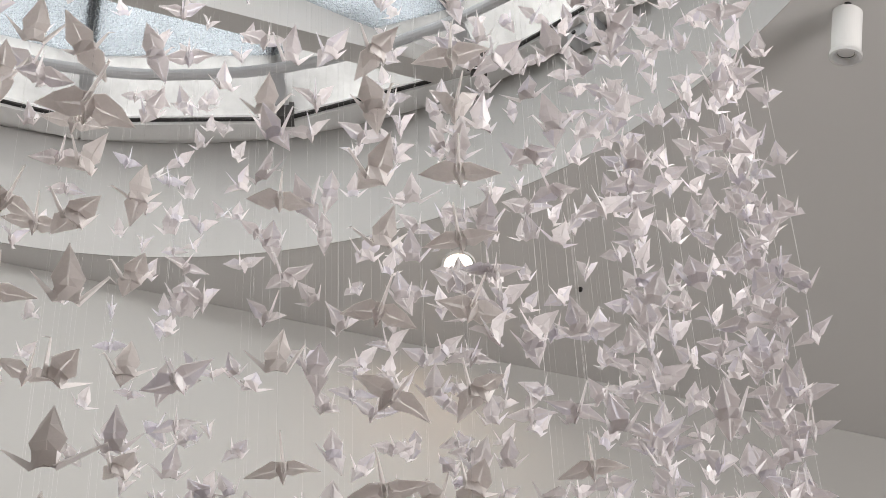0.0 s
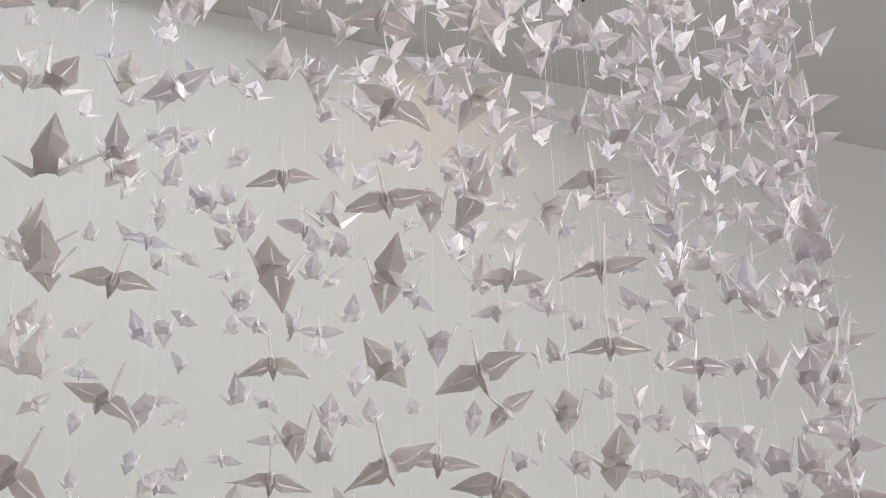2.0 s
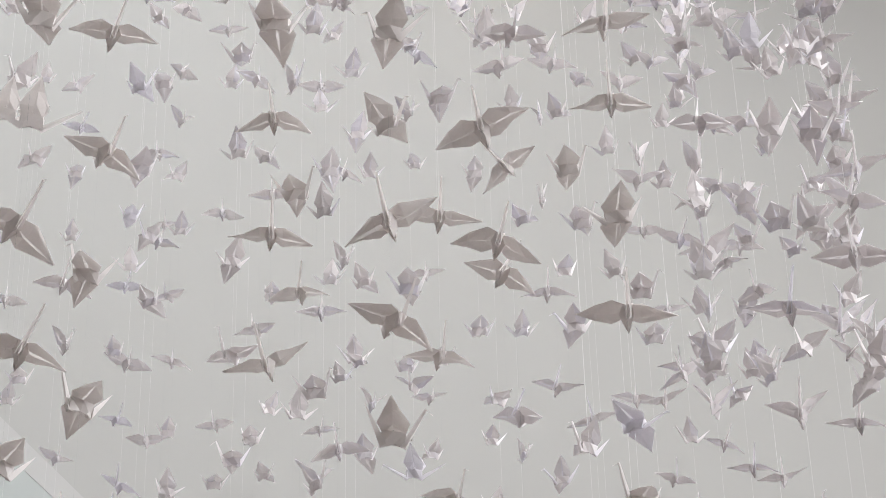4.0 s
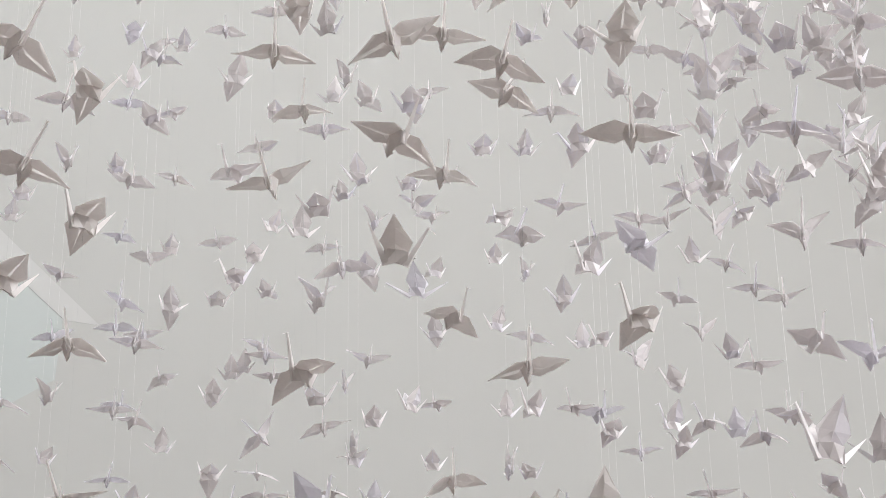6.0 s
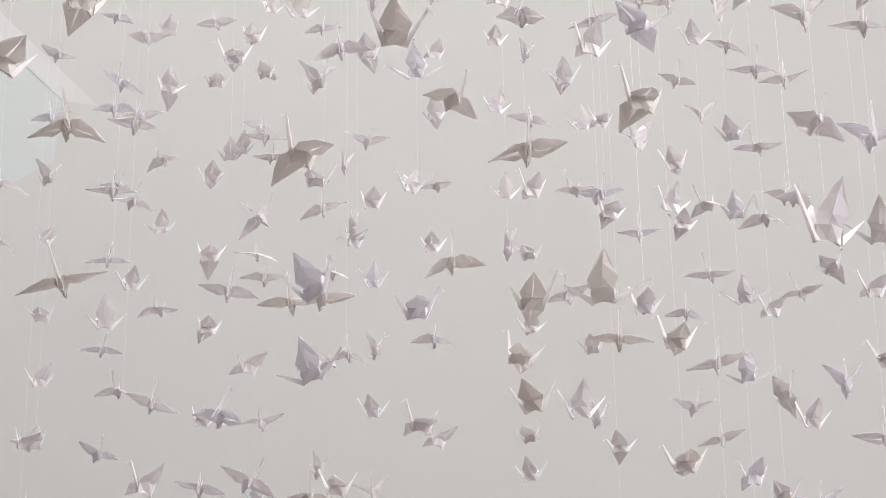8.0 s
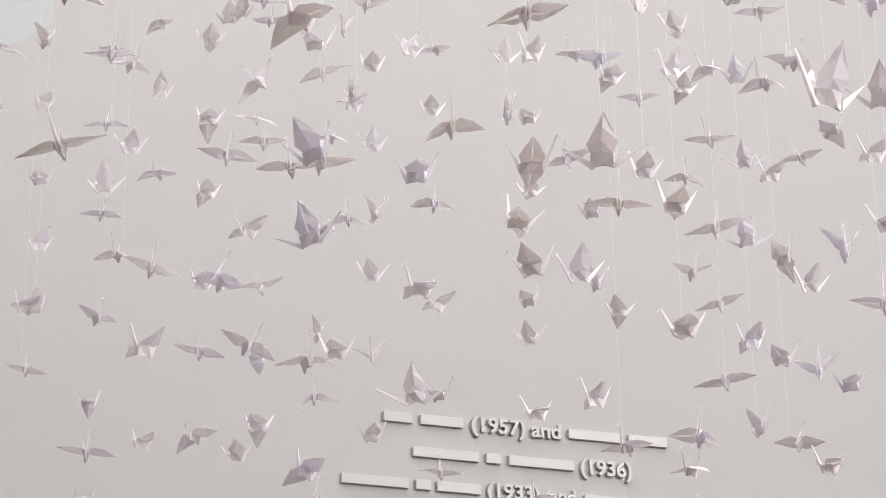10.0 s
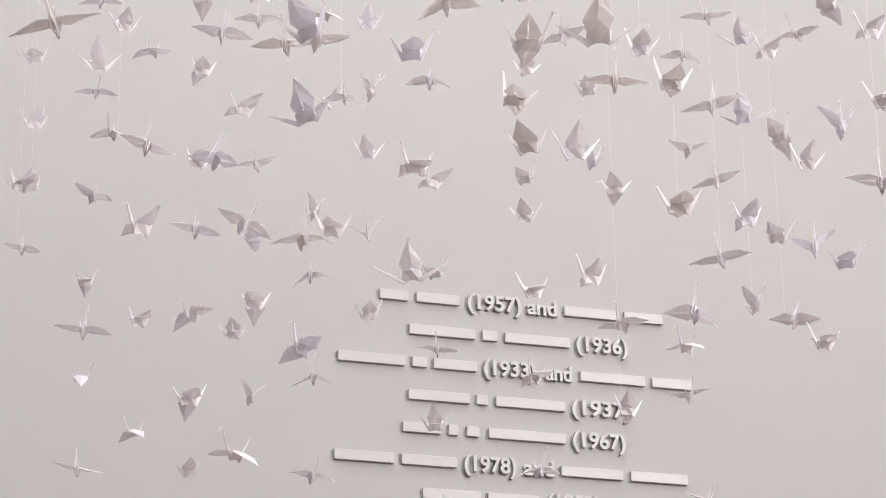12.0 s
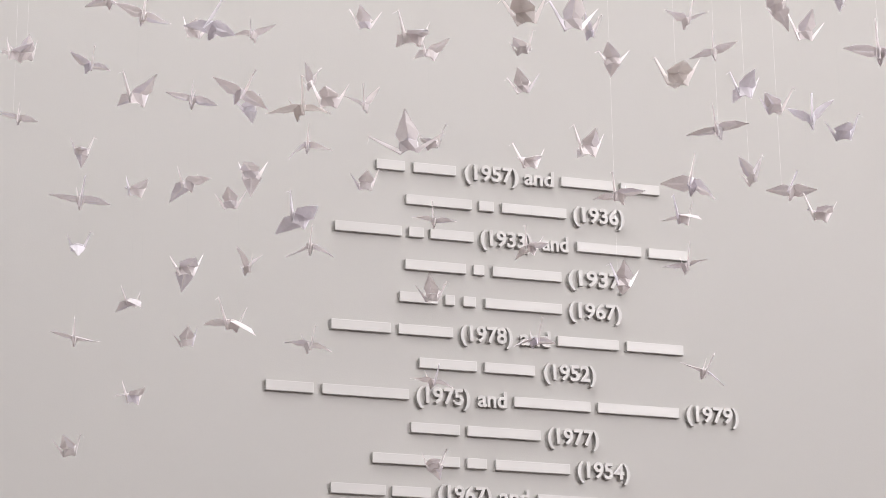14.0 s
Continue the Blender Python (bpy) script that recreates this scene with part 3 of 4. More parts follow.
thread(-12.25, 4.91, (4.70, 0.0, 90, 50, 0.81))
thread(-12.14, 4.04, (4.72, 0.5, -50, 6, 0.91), (3.65, -0.6, 0, -5, 0.90), (3.76, 0.0, 0, -5, 1.00))
thread(-12.00, 4.91, (5.64, -0.1, 80, 40, 0.75), (4.76, 0.0, 80, 9, 0.95))
thread(-11.68, 4.91, (6.19, 0.0, 60, 26, 0.93))
thread(-11.09, 4.90, (5.94, 1.0, 80, 20, 0.75), (5.62, 0.2, -30, 26, 0.88), (4.85, 2.0, 20, 62, 1.03), (4.24, 1.4, 35, 64, 0.88), (3.62, 0.0, -60, 6, 0.95), (3.48, 1.1, 0, 0, 0.75))
thread(-11.04, 3.75, (4.22, 0.0, 0, 5, 1.00, 0, 15))
thread(-10.83, 4.90, (7.70, 0.5, 0, 20, 0.85), (7.39, -0.2, 20, 10, 0.90, 0, 0, 1), (7.08, -0.6, 80, 30, 0.75), (6.74, -0.4, 0, 68, 0.80, 0, 0, 1), (6.61, 0.0, 0, 0, 0.86, 0, 0, 1), (6.27, 0.9, -80, 40, 0.81), (5.49, -0.5, 0, 0, 0.82, 0, 8, 1), (5.35, -0.9, 90, 5, 0.86), (5.16, -0.8, 80, 40, 0.75), (4.55, -0.3, 20, 15, 0.82), (4.39, -0.8, 0, 12, 0.84, 0, 0, 1), (4.09, -0.7, -60, 36, 0.76), (3.91, -0.3, 90, 17, 0.82), (3.76, 0.0, -60, 31, 0.85), (3.62, -0.1, 90, 30, 0.84))
thread(-10.34, 2.58, (4.93, 0.6, 80, 10, 0.94, 25), (4.57, -0.1, -80, 30, 0.95, 25, 0, 2), (4.39, 0.1, -80, 15, 0.94, 10, 0, 2), (4.19, 0.4, -90, 40, 0.91, 20, 0, 2), (4.00, 0.6, -60, 6, 0.88, 0, 0, 2), (3.81, 0.6, 5, 0, 1.08, 0, 8, 2), (3.61, 0.8, 30, 0, 1.01, 15, 12, 2), (3.42, -0.3, -90, 4, 0.94, 8, 0, 2), (3.06, -0.9, 0, -16, 0.88, 0, -8, 2), (3.23, 0.0, -68, 5, 1.00, 10, 0, 2), (2.86, -0.4, -15, 3, 0.94, 0, -12, 2))
thread(-10.18, 3.17, (5.51, 0.0, -70, 10, 1.00))
thread(-9.45, 4.53, (6.89, 0.8, 0, 10, 0.83, 0, 0, 1), (4.96, 0.9, 90, 5, 0.79, 0, 0, 1), (5.33, 1.0, 60, 26, 1.07, 0, 0, 1), (4.77, 0.7, 0, 0, 0.77, 0, 6, 1), (4.60, -0.7, 80, 8, 0.76), (4.43, 0.4, 30, 1, 0.70, 0, 0, 1), (4.21, 0.8, 0, 3, 0.83, 0, 0, 1), (4.02, 1.4, 0, 0, 0.97), (3.73, 1.2, -90, 50, 0.94, 5), (3.67, 0.7, 0, 0, 0.77, -5, 12, 1), (3.45, 0.8, 30, 26, 0.78), (3.28, 0.0, 85, -25, 0.70), (3.09, -0.2, 85, -25, 0.70, 0, 0, 1), (3.18, 0.0, 0, 3, 1.00), (2.91, -0.2, 0, 0, 0.82, -8), (2.70, -0.5, 80, 28, 0.70))
thread(-9.19, 4.68, (7.41, 1.1, 60, 16, 1.04), (6.53, -0.1, 80, 50, 0.88), (6.47, -0.9, 90, 4, 0.78, 0, 0, 1), (6.86, -0.3, 90, 50, 1.12), (6.10, -0.8, 60, -4, 0.90, 0, 0, 1), (4.93, -0.5, 90, 72, 0.85), (4.67, 0.0, 20, 0, 1.00), (4.36, -0.1, -10, 15, 0.92, 0, 15, 1), (4.11, 0.4, 20, 10, 0.72, 0, 0, 1), (3.94, -1.1, 0, 0, 0.83, -10, 0, 1))
thread(-9.14, 3.59, (6.40, -1.1, 0, 10, 1.01), (6.23, 1.0, -10, 5, 1.10), (5.18, 0.9, 90, 4, 1.00), (4.78, -0.7, 0, 2, 0.93, 0, 5, 1), (4.37, 0.0, 90, 4, 1.00))
thread(-8.79, 4.38, (5.56, -1.0, 90, 0, 0.70, 20), (5.41, -0.7, 60, 6, 0.75), (5.02, 1.0, -20, 5, 0.83), (5.22, 1.2, 80, 4, 0.99), (4.80, 0.0, -50, 1, 0.86), (4.63, 0.8, 60, -9, 0.95, 15), (4.29, 1.7, -10, 10, 0.80, 15), (3.92, 0.1, 30, -4, 0.89), (4.09, 0.0, 0, 0, 1.00, 0, 12), (3.74, 0.6, -70, 40, 0.77), (3.52, -1.1, -20, -10, 0.81))
thread(-8.66, 3.69, (5.63, 0.6, 0, 10, 0.92, 0, 30), (5.49, 1.3, 90, 50, 0.90), (5.16, 0.5, 0, 5, 0.92), (5.54, -0.2, 90, 4, 1.07), (5.03, 0.0, 90, 50, 1.00))
thread(-8.54, 4.87, (7.23, -0.8, 80, 50, 0.89), (5.19, 1.1, 0, 5, 0.78), (5.14, 0.0, 20, 0, 0.90), (4.39, -0.7, 0, 8, 0.84))
thread(-8.19, 4.87, (6.45, -1.1, 0, 40, 0.82), (5.66, 0.9, 0, 10, 0.82, 15, 30), (5.34, 0.8, -50, 6, 0.85), (3.09, 0.0, -50, -15, 0.76))
thread(-8.17, 4.07, (6.19, -0.1, 0, 40, 0.91), (3.36, 0.6, 10, 0, 0.90, 0, 6), (3.21, 0.0, -50, 6, 1.00))
thread(-7.96, 4.86, (7.66, -0.8, 90, 50, 0.92), (7.53, -0.9, 90, 50, 0.76), (6.25, -0.7, 80, 20, 0.80), (6.02, -0.6, 90, 50, 0.78), (5.86, -0.9, 30, -4, 0.90, 20), (5.50, -0.9, 20, 50, 0.80), (5.17, 0.2, 80, 50, 0.84), (4.98, -1.7, -40, -4, 0.88), (4.80, -0.3, 0, 3, 0.87), (4.61, -0.5, 90, 10, 0.80), (4.46, 0.0, -80, -2, 0.98, 20, 15), (4.28, -0.8, -40, -4, 0.83), (4.11, -0.6, 90, 40, 0.81, 20), (3.92, -0.5, -40, -4, 0.86), (3.32, -1.7, -60, 11, 0.87), (2.89, -1.2, -50, 26, 0.85))
thread(-6.92, 4.84, (6.91, 1.8, -20, 10, 1.14), (5.97, 0.4, 0, 10, 0.97), (5.78, 0.9, 0, 10, 0.89), (5.21, 1.1, 0, -8, 0.90), (4.62, 1.2, -20, 0, 0.85, 0, -10), (4.47, 1.4, 90, 11, 0.91), (4.23, 1.1, -90, 13, 0.90), (4.04, 1.0, -90, -14, 1.02, 22), (3.87, 1.2, -80, -6, 0.93, 16), (3.66, 0.6, -80, 30, 0.84), (3.51, 0.5, 0, 0, 1.00, 0, 10), (3.33, -0.1, -40, -4, 0.97, 10), (3.15, 0.0, -80, -5, 0.99, 11), (3.00, 0.3, 90, 26, 0.75))
thread(-6.67, 4.83, (5.60, 0.0, 90, 40, 0.87))
thread(-6.43, 4.21, (6.34, 1.2, 20, 10, 0.94), (5.59, -1.5, -60, -4, 0.92), (4.90, 0.1, 80, 50, 1.01), (4.62, -0.3, -80, 10, 1.03, 20), (4.15, 1.0, -90, 11, 0.97), (3.65, 0.9, 0, 0, 1.00), (3.40, 0.0, -20, 5, 1.00, 20, 25, 1))
thread(-6.42, 3.65, (6.39, 1.3, 20, 10, 1.14), (4.89, 0.7, 90, 4, 0.97), (4.69, 0.1, 90, 4, 0.94), (4.02, 0.0, -40, 1, 1.00))
thread(-6.33, 4.83, (4.28, 0.0, 70, 40, 0.82))
thread(-6.14, 2.63, (4.81, 1.5, 60, 16, 0.90), (4.87, 0.0, 80, 40, 1.00, 0, 0, 2))
thread(-6.02, 4.82, (4.29, 0.0, 80, 40, 0.75))
thread(-5.79, 3.38, (5.16, -0.6, 20, 30, 0.93), (5.38, 0.0, 90, 4, 1.00))
thread(-5.75, 4.81, (5.60, -1.6, 20, 5, 0.99), (5.36, 0.9, 60, 1, 0.91), (4.86, -0.1, -30, -9, 0.98), (4.57, -0.7, -90, 10, 0.98), (4.34, 1.3, 20, 5, 0.77), (4.03, 1.2, 0, 0, 0.86, -25), (3.77, 0.0, -50, 11, 0.99), (3.28, -1.3, -90, 23, 0.83))
thread(-5.71, 4.07, (3.73, 1.3, -30, 6, 0.96, 15, -30), (3.22, 0.0, 20, 0, 1.00, 5, 12), (2.81, -0.8, -30, -6, 0.89))
thread(-5.45, 2.16, (3.48, 0.0, 90, -9, 1.05, 13, 0, 2))
thread(-5.43, 2.63, (5.01, 0.7, -70, 40, 0.94), (4.64, -0.5, 0, 5, 0.96, 10, 0, 2), (4.27, -0.4, 90, 55, 1.04, 0, 0, 2), (4.06, 0.9, 0, 0, 0.97, 0, -5, 2), (3.72, 0.0, 0, -15, 0.98, 0, 0, 2), (3.53, -0.0, 0, -8, 0.97, 0, 0, 2), (3.33, 0.0, -20, 15, 1.00, 0, -10, 2))
thread(-5.41, 4.80, (5.24, -0.0, 0, 5, 1.02), (4.95, 0.4, -90, 7, 0.95), (4.64, 0.4, -70, 40, 0.79), (4.47, -0.5, 60, 16, 0.75), (4.31, -0.3, 0, 0, 0.93, 0, 8), (4.26, 1.0, 20, 0, 0.76), (3.97, 0.1, 0, 10, 0.93), (3.64, 0.1, -20, 20, 0.88), (3.48, -0.7, 90, -10, 0.75, 20, 0, 1), (3.34, 0.0, -90, -12, 0.99, 19), (3.14, -0.7, 25, 60, 0.78))
thread(-5.19, 3.10, (4.97, 0.0, -40, 1, 1.00))
thread(-4.73, 3.63, (5.29, 0.9, 0, 40, 1.03), (4.61, -0.9, 20, 68, 0.89), (4.86, 1.0, 0, -4, 1.02, 0, 12), (4.14, 0.9, -20, -5, 1.06, 0, 0, 2), (3.35, 0.0, -10, 3, 1.00, 0, -8, 2))
thread(-4.61, 4.26, (4.29, 0.0, -80, 45, 1.00, 20))
thread(-4.54, 2.75, (4.77, -0.6, 60, 16, 0.92), (3.69, -1.0, 90, 5, 0.88, 0, 0, 2), (3.13, 0.0, -45, -10, 1.00, 0, 0, 2))
thread(-4.28, 3.91, (4.99, -0.2, 90, 50, 0.92), (3.92, 1.1, 25, 61, 0.99), (3.13, 0.0, 15, 5, 1.00, 0, -4, 2), (2.94, 0.1, -45, 0, 0.90, 15, 0, 1))
thread(-4.16, 3.23, (5.64, -0.9, 0, 40, 1.03), (4.87, -0.4, 90, 4, 1.07), (3.68, 0.1, 90, 9, 0.89), (3.05, -0.4, 75, 72, 0.90, 0, -12, 1), (3.18, 0.0, 60, 46, 1.00, 0, -10, 1))
thread(-3.96, 3.49, (6.15, 0.8, -50, 16, 1.14), (3.29, 0.0, 10, 0, 1.00, 0, 0, 2))
thread(-3.94, 4.69, (5.42, -1.0, 90, 75, 0.90), (5.48, -1.0, 0, 3, 1.03), (4.92, 1.4, 80, 75, 0.91), (4.83, -0.5, 0, 5, 1.02), (4.52, -0.5, 10, 0, 0.77), (4.08, 0.0, 0, 3, 1.00), (3.93, 1.6, -30, -9, 0.83), (3.73, 1.7, -30, 1, 0.87, 0, -30), (3.49, -0.5, 20, 66, 0.78), (3.36, -1.2, 0, -15, 0.91), (3.15, -0.6, 0, -20, 0.93), (2.95, -0.9, 10, 10, 0.85))
thread(-3.94, 4.03, (6.14, -0.3, 80, 4, 0.99), (6.29, 1.0, 90, 4, 1.08), (5.56, -0.0, 60, 6, 0.95), (4.72, 0.9, 90, 4, 1.01), (4.62, 0.0, 70, 45, 1.00), (3.79, -1.3, 80, 13, 0.91))
thread(-3.55, 4.45, (5.44, -1.2, -60, 6, 0.70), (5.54, -1.3, 0, 5, 1.06, 0, 15), (4.50, 0.5, 60, 36, 0.74), (3.36, 0.0, -90, 20, 1.00))
thread(-3.52, 3.84, (5.62, 0.6, 30, 44, 1.11), (5.24, -1.0, 90, 4, 1.04), (3.95, 0.0, 0, 0, 1.00, 0, -4))
thread(-3.34, 4.44, (5.53, 0.0, 35, 62, 1.00), (5.32, 1.3, 90, 45, 0.98), (5.03, -0.3, 0, 0, 0.89, 0, 20), (4.79, -0.3, 30, 64, 0.92), (4.04, -0.5, 5, 80, 0.70), (3.90, 1.2, 20, 78, 0.74), (3.63, 0.5, 0, -5, 0.77))
thread(-3.08, 4.72, (7.09, 0.5, 80, 50, 1.01), (4.73, 0.0, -80, 30, 0.96), (4.02, -0.8, -50, 16, 0.90))
thread(-2.82, 4.53, (5.84, 0.1, -60, 26, 0.99), (6.21, 0.3, -30, 6, 1.09), (6.09, -1.9, 0, 10, 1.14), (5.21, -1.6, -80, 20, 0.98, 15), (5.10, 1.3, -80, 50, 0.85), (4.80, -0.2, 60, 16, 0.94, 10), (4.59, -1.2, 60, 16, 0.72), (4.48, 1.4, 20, 62, 0.80), (4.36, 0.0, 80, 10, 1.00, 20), (4.15, -0.0, 20, 10, 0.88), (4.01, 0.9, -90, 14, 0.89), (3.83, 1.1, -80, 40, 0.75, 0, 0, 1), (3.68, 1.6, 20, 66, 0.84), (3.55, 1.0, -90, 40, 0.73), (3.38, 1.0, -20, 35, 0.77), (3.22, 1.0, 90, 22, 0.76))
thread(-2.43, 3.60, (5.98, -1.7, 20, 20, 1.07), (5.59, -0.8, -60, 36, 1.07), (5.12, 0.0, 20, 10, 1.00))
thread(-2.12, 2.21, (4.48, -0.1, -40, -9, 0.94, 0, 0, 2), (4.36, -0.5, 80, 4, 0.94, 0, 0, 2), (4.21, -0.4, -60, 16, 1.02, 0, 0, 2), (3.94, -0.3, 10, -5, 0.96, 0, 10, 2), (3.79, 0.9, 40, -3, 1.04, 0, 20, 2), (3.63, 0.2, -10, 0, 1.02, 0, -5, 2), (3.51, 0.2, -90, 14, 0.96, 14, 0, 2), (3.24, 0.0, -15, 0, 1.01, 0, -8, 2), (3.11, 0.4, 40, 0, 0.95, 10, 15, 2))
thread(-2.07, 2.60, (4.51, 0.0, -70, 40, 1.01, 10, 0, 2), (3.69, -0.4, 50, 6, 0.98, 15, 0, 2), (3.21, 0.0, 90, 16, 1.00, 0, 0, 2))
thread(-1.58, 3.70, (6.13, 1.6, 0, 68, 1.04), (6.04, 0.4, 0, 50, 1.03), (5.41, -1.7, -20, 30, 0.95), (5.57, 0.9, 80, 4, 1.01), (4.20, -0.1, 90, 7, 1.05), (3.37, 0.0, 80, 16, 1.00, 0, 0, 1), (3.17, 0.4, -60, 11, 0.92), (2.99, -0.5, -88, 85, 0.92))
thread(-1.53, 4.32, (5.10, -0.1, 30, 58, 0.94), (4.44, -1.4, 90, 9, 0.84), (4.39, -0.0, -30, 36, 0.87), (4.19, 0.0, -90, 72, 1.00, 0, 0, 1), (3.93, -1.4, -60, 64, 0.73))
thread(-1.15, 4.63, (6.01, 0.1, 90, 4, 0.89), (5.67, -1.6, 0, 0, 0.75), (5.53, -0.8, 0, 15, 1.03, 0, 30, 1), (5.20, -1.8, 80, 20, 0.75), (4.89, 0.2, 0, 10, 0.79), (4.56, 0.5, 20, 25, 0.76), (4.42, 0.9, -60, 6, 0.75), (4.27, 0.7, -90, 20, 0.85, 15), (4.10, 0.7, -30, -9, 0.75), (3.96, -0.3, -80, 35, 0.77), (3.75, 0.0, 0, 0, 0.93), (3.53, 0.4, -40, 16, 0.85), (3.34, 0.5, 60, 16, 0.75), (3.18, 0.7, 0, 15, 0.75), (3.03, 0.1, 90, 40, 0.75), (2.86, -0.1, 20, 10, 0.75), (2.70, 0.1, 70, 5, 0.75, 25))
thread(-0.80, 3.23, (5.34, -1.0, 90, 75, 0.93), (5.17, -1.3, 90, 50, 0.91), (4.81, 1.7, 90, 30, 0.90), (4.25, 1.0, 90, 4, 0.97), (3.74, 0.0, 20, 5, 1.00, 0, 0, 2), (3.49, 1.2, 45, -9, 0.97, 0, 0, 2), (3.22, 0.5, 10, -8, 0.90, 0, -10, 2))
thread(-0.77, 4.15, (6.29, -1.0, 40, 16, 0.99), (6.05, -0.8, 40, 16, 0.97), (5.83, 0.0, 30, 6, 1.00), (4.34, 0.1, 80, 30, 0.67))
thread(-0.72, 2.66, (4.03, 0.1, 90, 4, 0.92, 0, 0, 2), (3.58, 0.0, 10, 3, 1.00, 0, 0, 2))
thread(0.25, 3.60, (5.94, -1.1, 60, 26, 0.95), (5.49, 0.0, 30, -4, 1.00))
thread(0.30, 4.46, (5.84, -0.2, 90, 4, 0.79), (5.04, 0.2, 90, 4, 0.91), (4.62, 0.0, 90, 8, 1.00))
thread(0.56, 2.28, (4.55, 0.1, -10, 0, 1.05, 0, -5, 2), (4.43, 0.4, 0, 45, 1.01, 0, 0, 2), (4.15, 0.2, -5, -3, 0.94, 0, 0, 2), (4.29, 0.5, 0, -2, 1.02, 0, 0, 2), (3.42, 0.0, -15, 0, 1.05, 10, -15, 2), (3.26, 1.4, 5, -8, 0.94, 5, 15, 2))
thread(0.68, 2.61, (4.36, 0.8, 20, 0, 1.06, 15, 15, 2), (4.19, 1.1, -50, -9, 1.02, 0, 0, 2), (4.00, 0.0, -60, -4, 1.00, 20, 0, 2))
thread(0.74, 4.50, (4.47, -0.1, -60, 6, 0.95), (4.37, -1.6, -80, 30, 0.74), (4.21, -1.6, -70, 40, 0.77), (4.01, -0.2, -80, 40, 0.74), (3.88, 0.0, 15, 80, 1.00))
thread(0.97, 3.67, (4.68, 1.1, 20, 0, 1.05, 0, -15), (4.75, -1.5, -80, 45, 1.10, 10), (3.27, 0.0, -80, 3, 1.00, 8, 20, 2), (3.19, 1.8, -90, 19, 0.98, 0, 0, 2))
thread(1.26, 4.50, (5.26, 1.6, 80, 50, 0.86), (4.64, 1.4, 80, 50, 0.86), (4.33, 0.7, 20, 65, 0.75), (4.18, 1.2, 10, 0, 0.88), (3.87, 0.1, 80, 20, 0.75), (3.71, -0.1, -90, 20, 0.75, 20), (3.48, -0.9, 60, 16, 0.75), (3.40, -1.0, -90, 45, 0.75, 10), (3.25, 0.0, -70, 22, 0.83), (3.08, -0.4, -40, -4, 0.75), (2.90, -0.1, 30, -9, 0.79))
thread(1.27, 3.95, (5.43, 0.1, -80, 50, 0.98), (4.08, 0.0, -20, 10, 1.00, 25, 20), (3.72, 0.9, -60, 11, 0.80))
thread(1.29, 2.82, (4.80, 1.1, 90, 4, 0.94), (3.60, -1.5, 20, 0, 0.96, 25, 20, 2), (3.17, 0.0, 0, 4, 1.00, 0, -2, 2))
thread(1.30, 3.24, (5.13, 0.6, 20, 10, 0.95), (4.11, -0.5, -30, -9, 1.02, 15, -28, 2), (3.16, 0.0, 90, 7, 1.00, 7, 0, 2))
thread(1.65, 4.18, (5.33, 0.0, -30, 21, 1.00), (4.70, -0.3, 60, 6, 0.88))
thread(1.89, 3.14, (4.94, 0.0, 0, 50, 1.00))
thread(2.30, 2.81, (5.22, 0.0, -30, 1, 1.00))
thread(2.39, 4.03, (5.51, 1.0, 0, 5, 1.03), (4.84, -0.9, 0, 75, 0.72), (4.63, -1.4, 0, 75, 0.75), (5.03, -0.3, -90, 4, 1.04), (4.19, -0.5, 0, 10, 0.90, 0, 25), (4.41, -1.4, 0, -4, 1.02), (3.99, -0.4, -90, 30, 0.79, 20), (3.76, 0.5, -30, 0, 0.73), (3.55, -1.4, -20, 0, 0.84), (3.33, 0.0, -90, 45, 1.00, 5))
thread(2.67, 4.41, (5.96, 1.4, 40, 26, 1.03), (5.30, 0.1, 20, 0, 1.03, 0, 5), (5.16, 0.6, 60, 16, 0.90), (4.73, 0.2, -80, 10, 0.91, -5), (4.11, 0.6, -80, 45, 0.75), (3.62, 0.7, 80, 20, 0.75), (3.47, 1.0, 30, 58, 0.76), (3.24, 0.0, -60, 11, 0.93))
thread(3.06, 3.74, (6.37, -0.5, 90, 50, 0.91), (5.78, -0.4, 70, 50, 0.89), (5.87, -0.5, 30, 16, 1.14), (4.13, -0.9, -80, 15, 1.00, 20), (3.88, 0.0, -60, 21, 1.00, 10))
thread(3.07, 2.93, (4.61, -1.3, 80, 4, 0.98), (4.26, -0.5, 90, 4, 0.92), (3.86, -0.4, 90, 4, 0.94, 0, 0, 2), (3.02, 0.0, 90, 70, 1.00, 0, 0, 2))
thread(3.25, 4.28, (5.42, 0.9, -60, -4, 0.80), (5.14, 1.8, 60, 6, 0.77), (4.27, 0.0, -10, 5, 1.00, 0, -8), (4.04, -0.2, -60, 6, 0.73), (3.88, -1.1, 30, 6, 0.96, 0, 0, 1), (3.84, 0.8, -70, 10, 0.86, 20), (3.36, 0.6, -90, 10, 0.78, 30), (3.10, 0.8, -30, -3, 0.90, 5), (2.94, 1.2, -80, 10, 0.74, 20))
thread(3.43, 3.66, (5.38, 0.2, 30, 26, 0.96), (4.30, -1.1, 90, 6, 0.95), (3.29, 0.0, 0, -2, 1.00, 0, 0, 2))
thread(4.10, 4.30, (4.96, 0.2, 80, 40, 0.87), (4.64, -0.1, 60, 36, 0.89), (4.00, 0.5, -30, 64, 0.88), (3.80, -0.2, 0, 20, 0.75), (3.65, 0.0, -90, 16, 0.94))
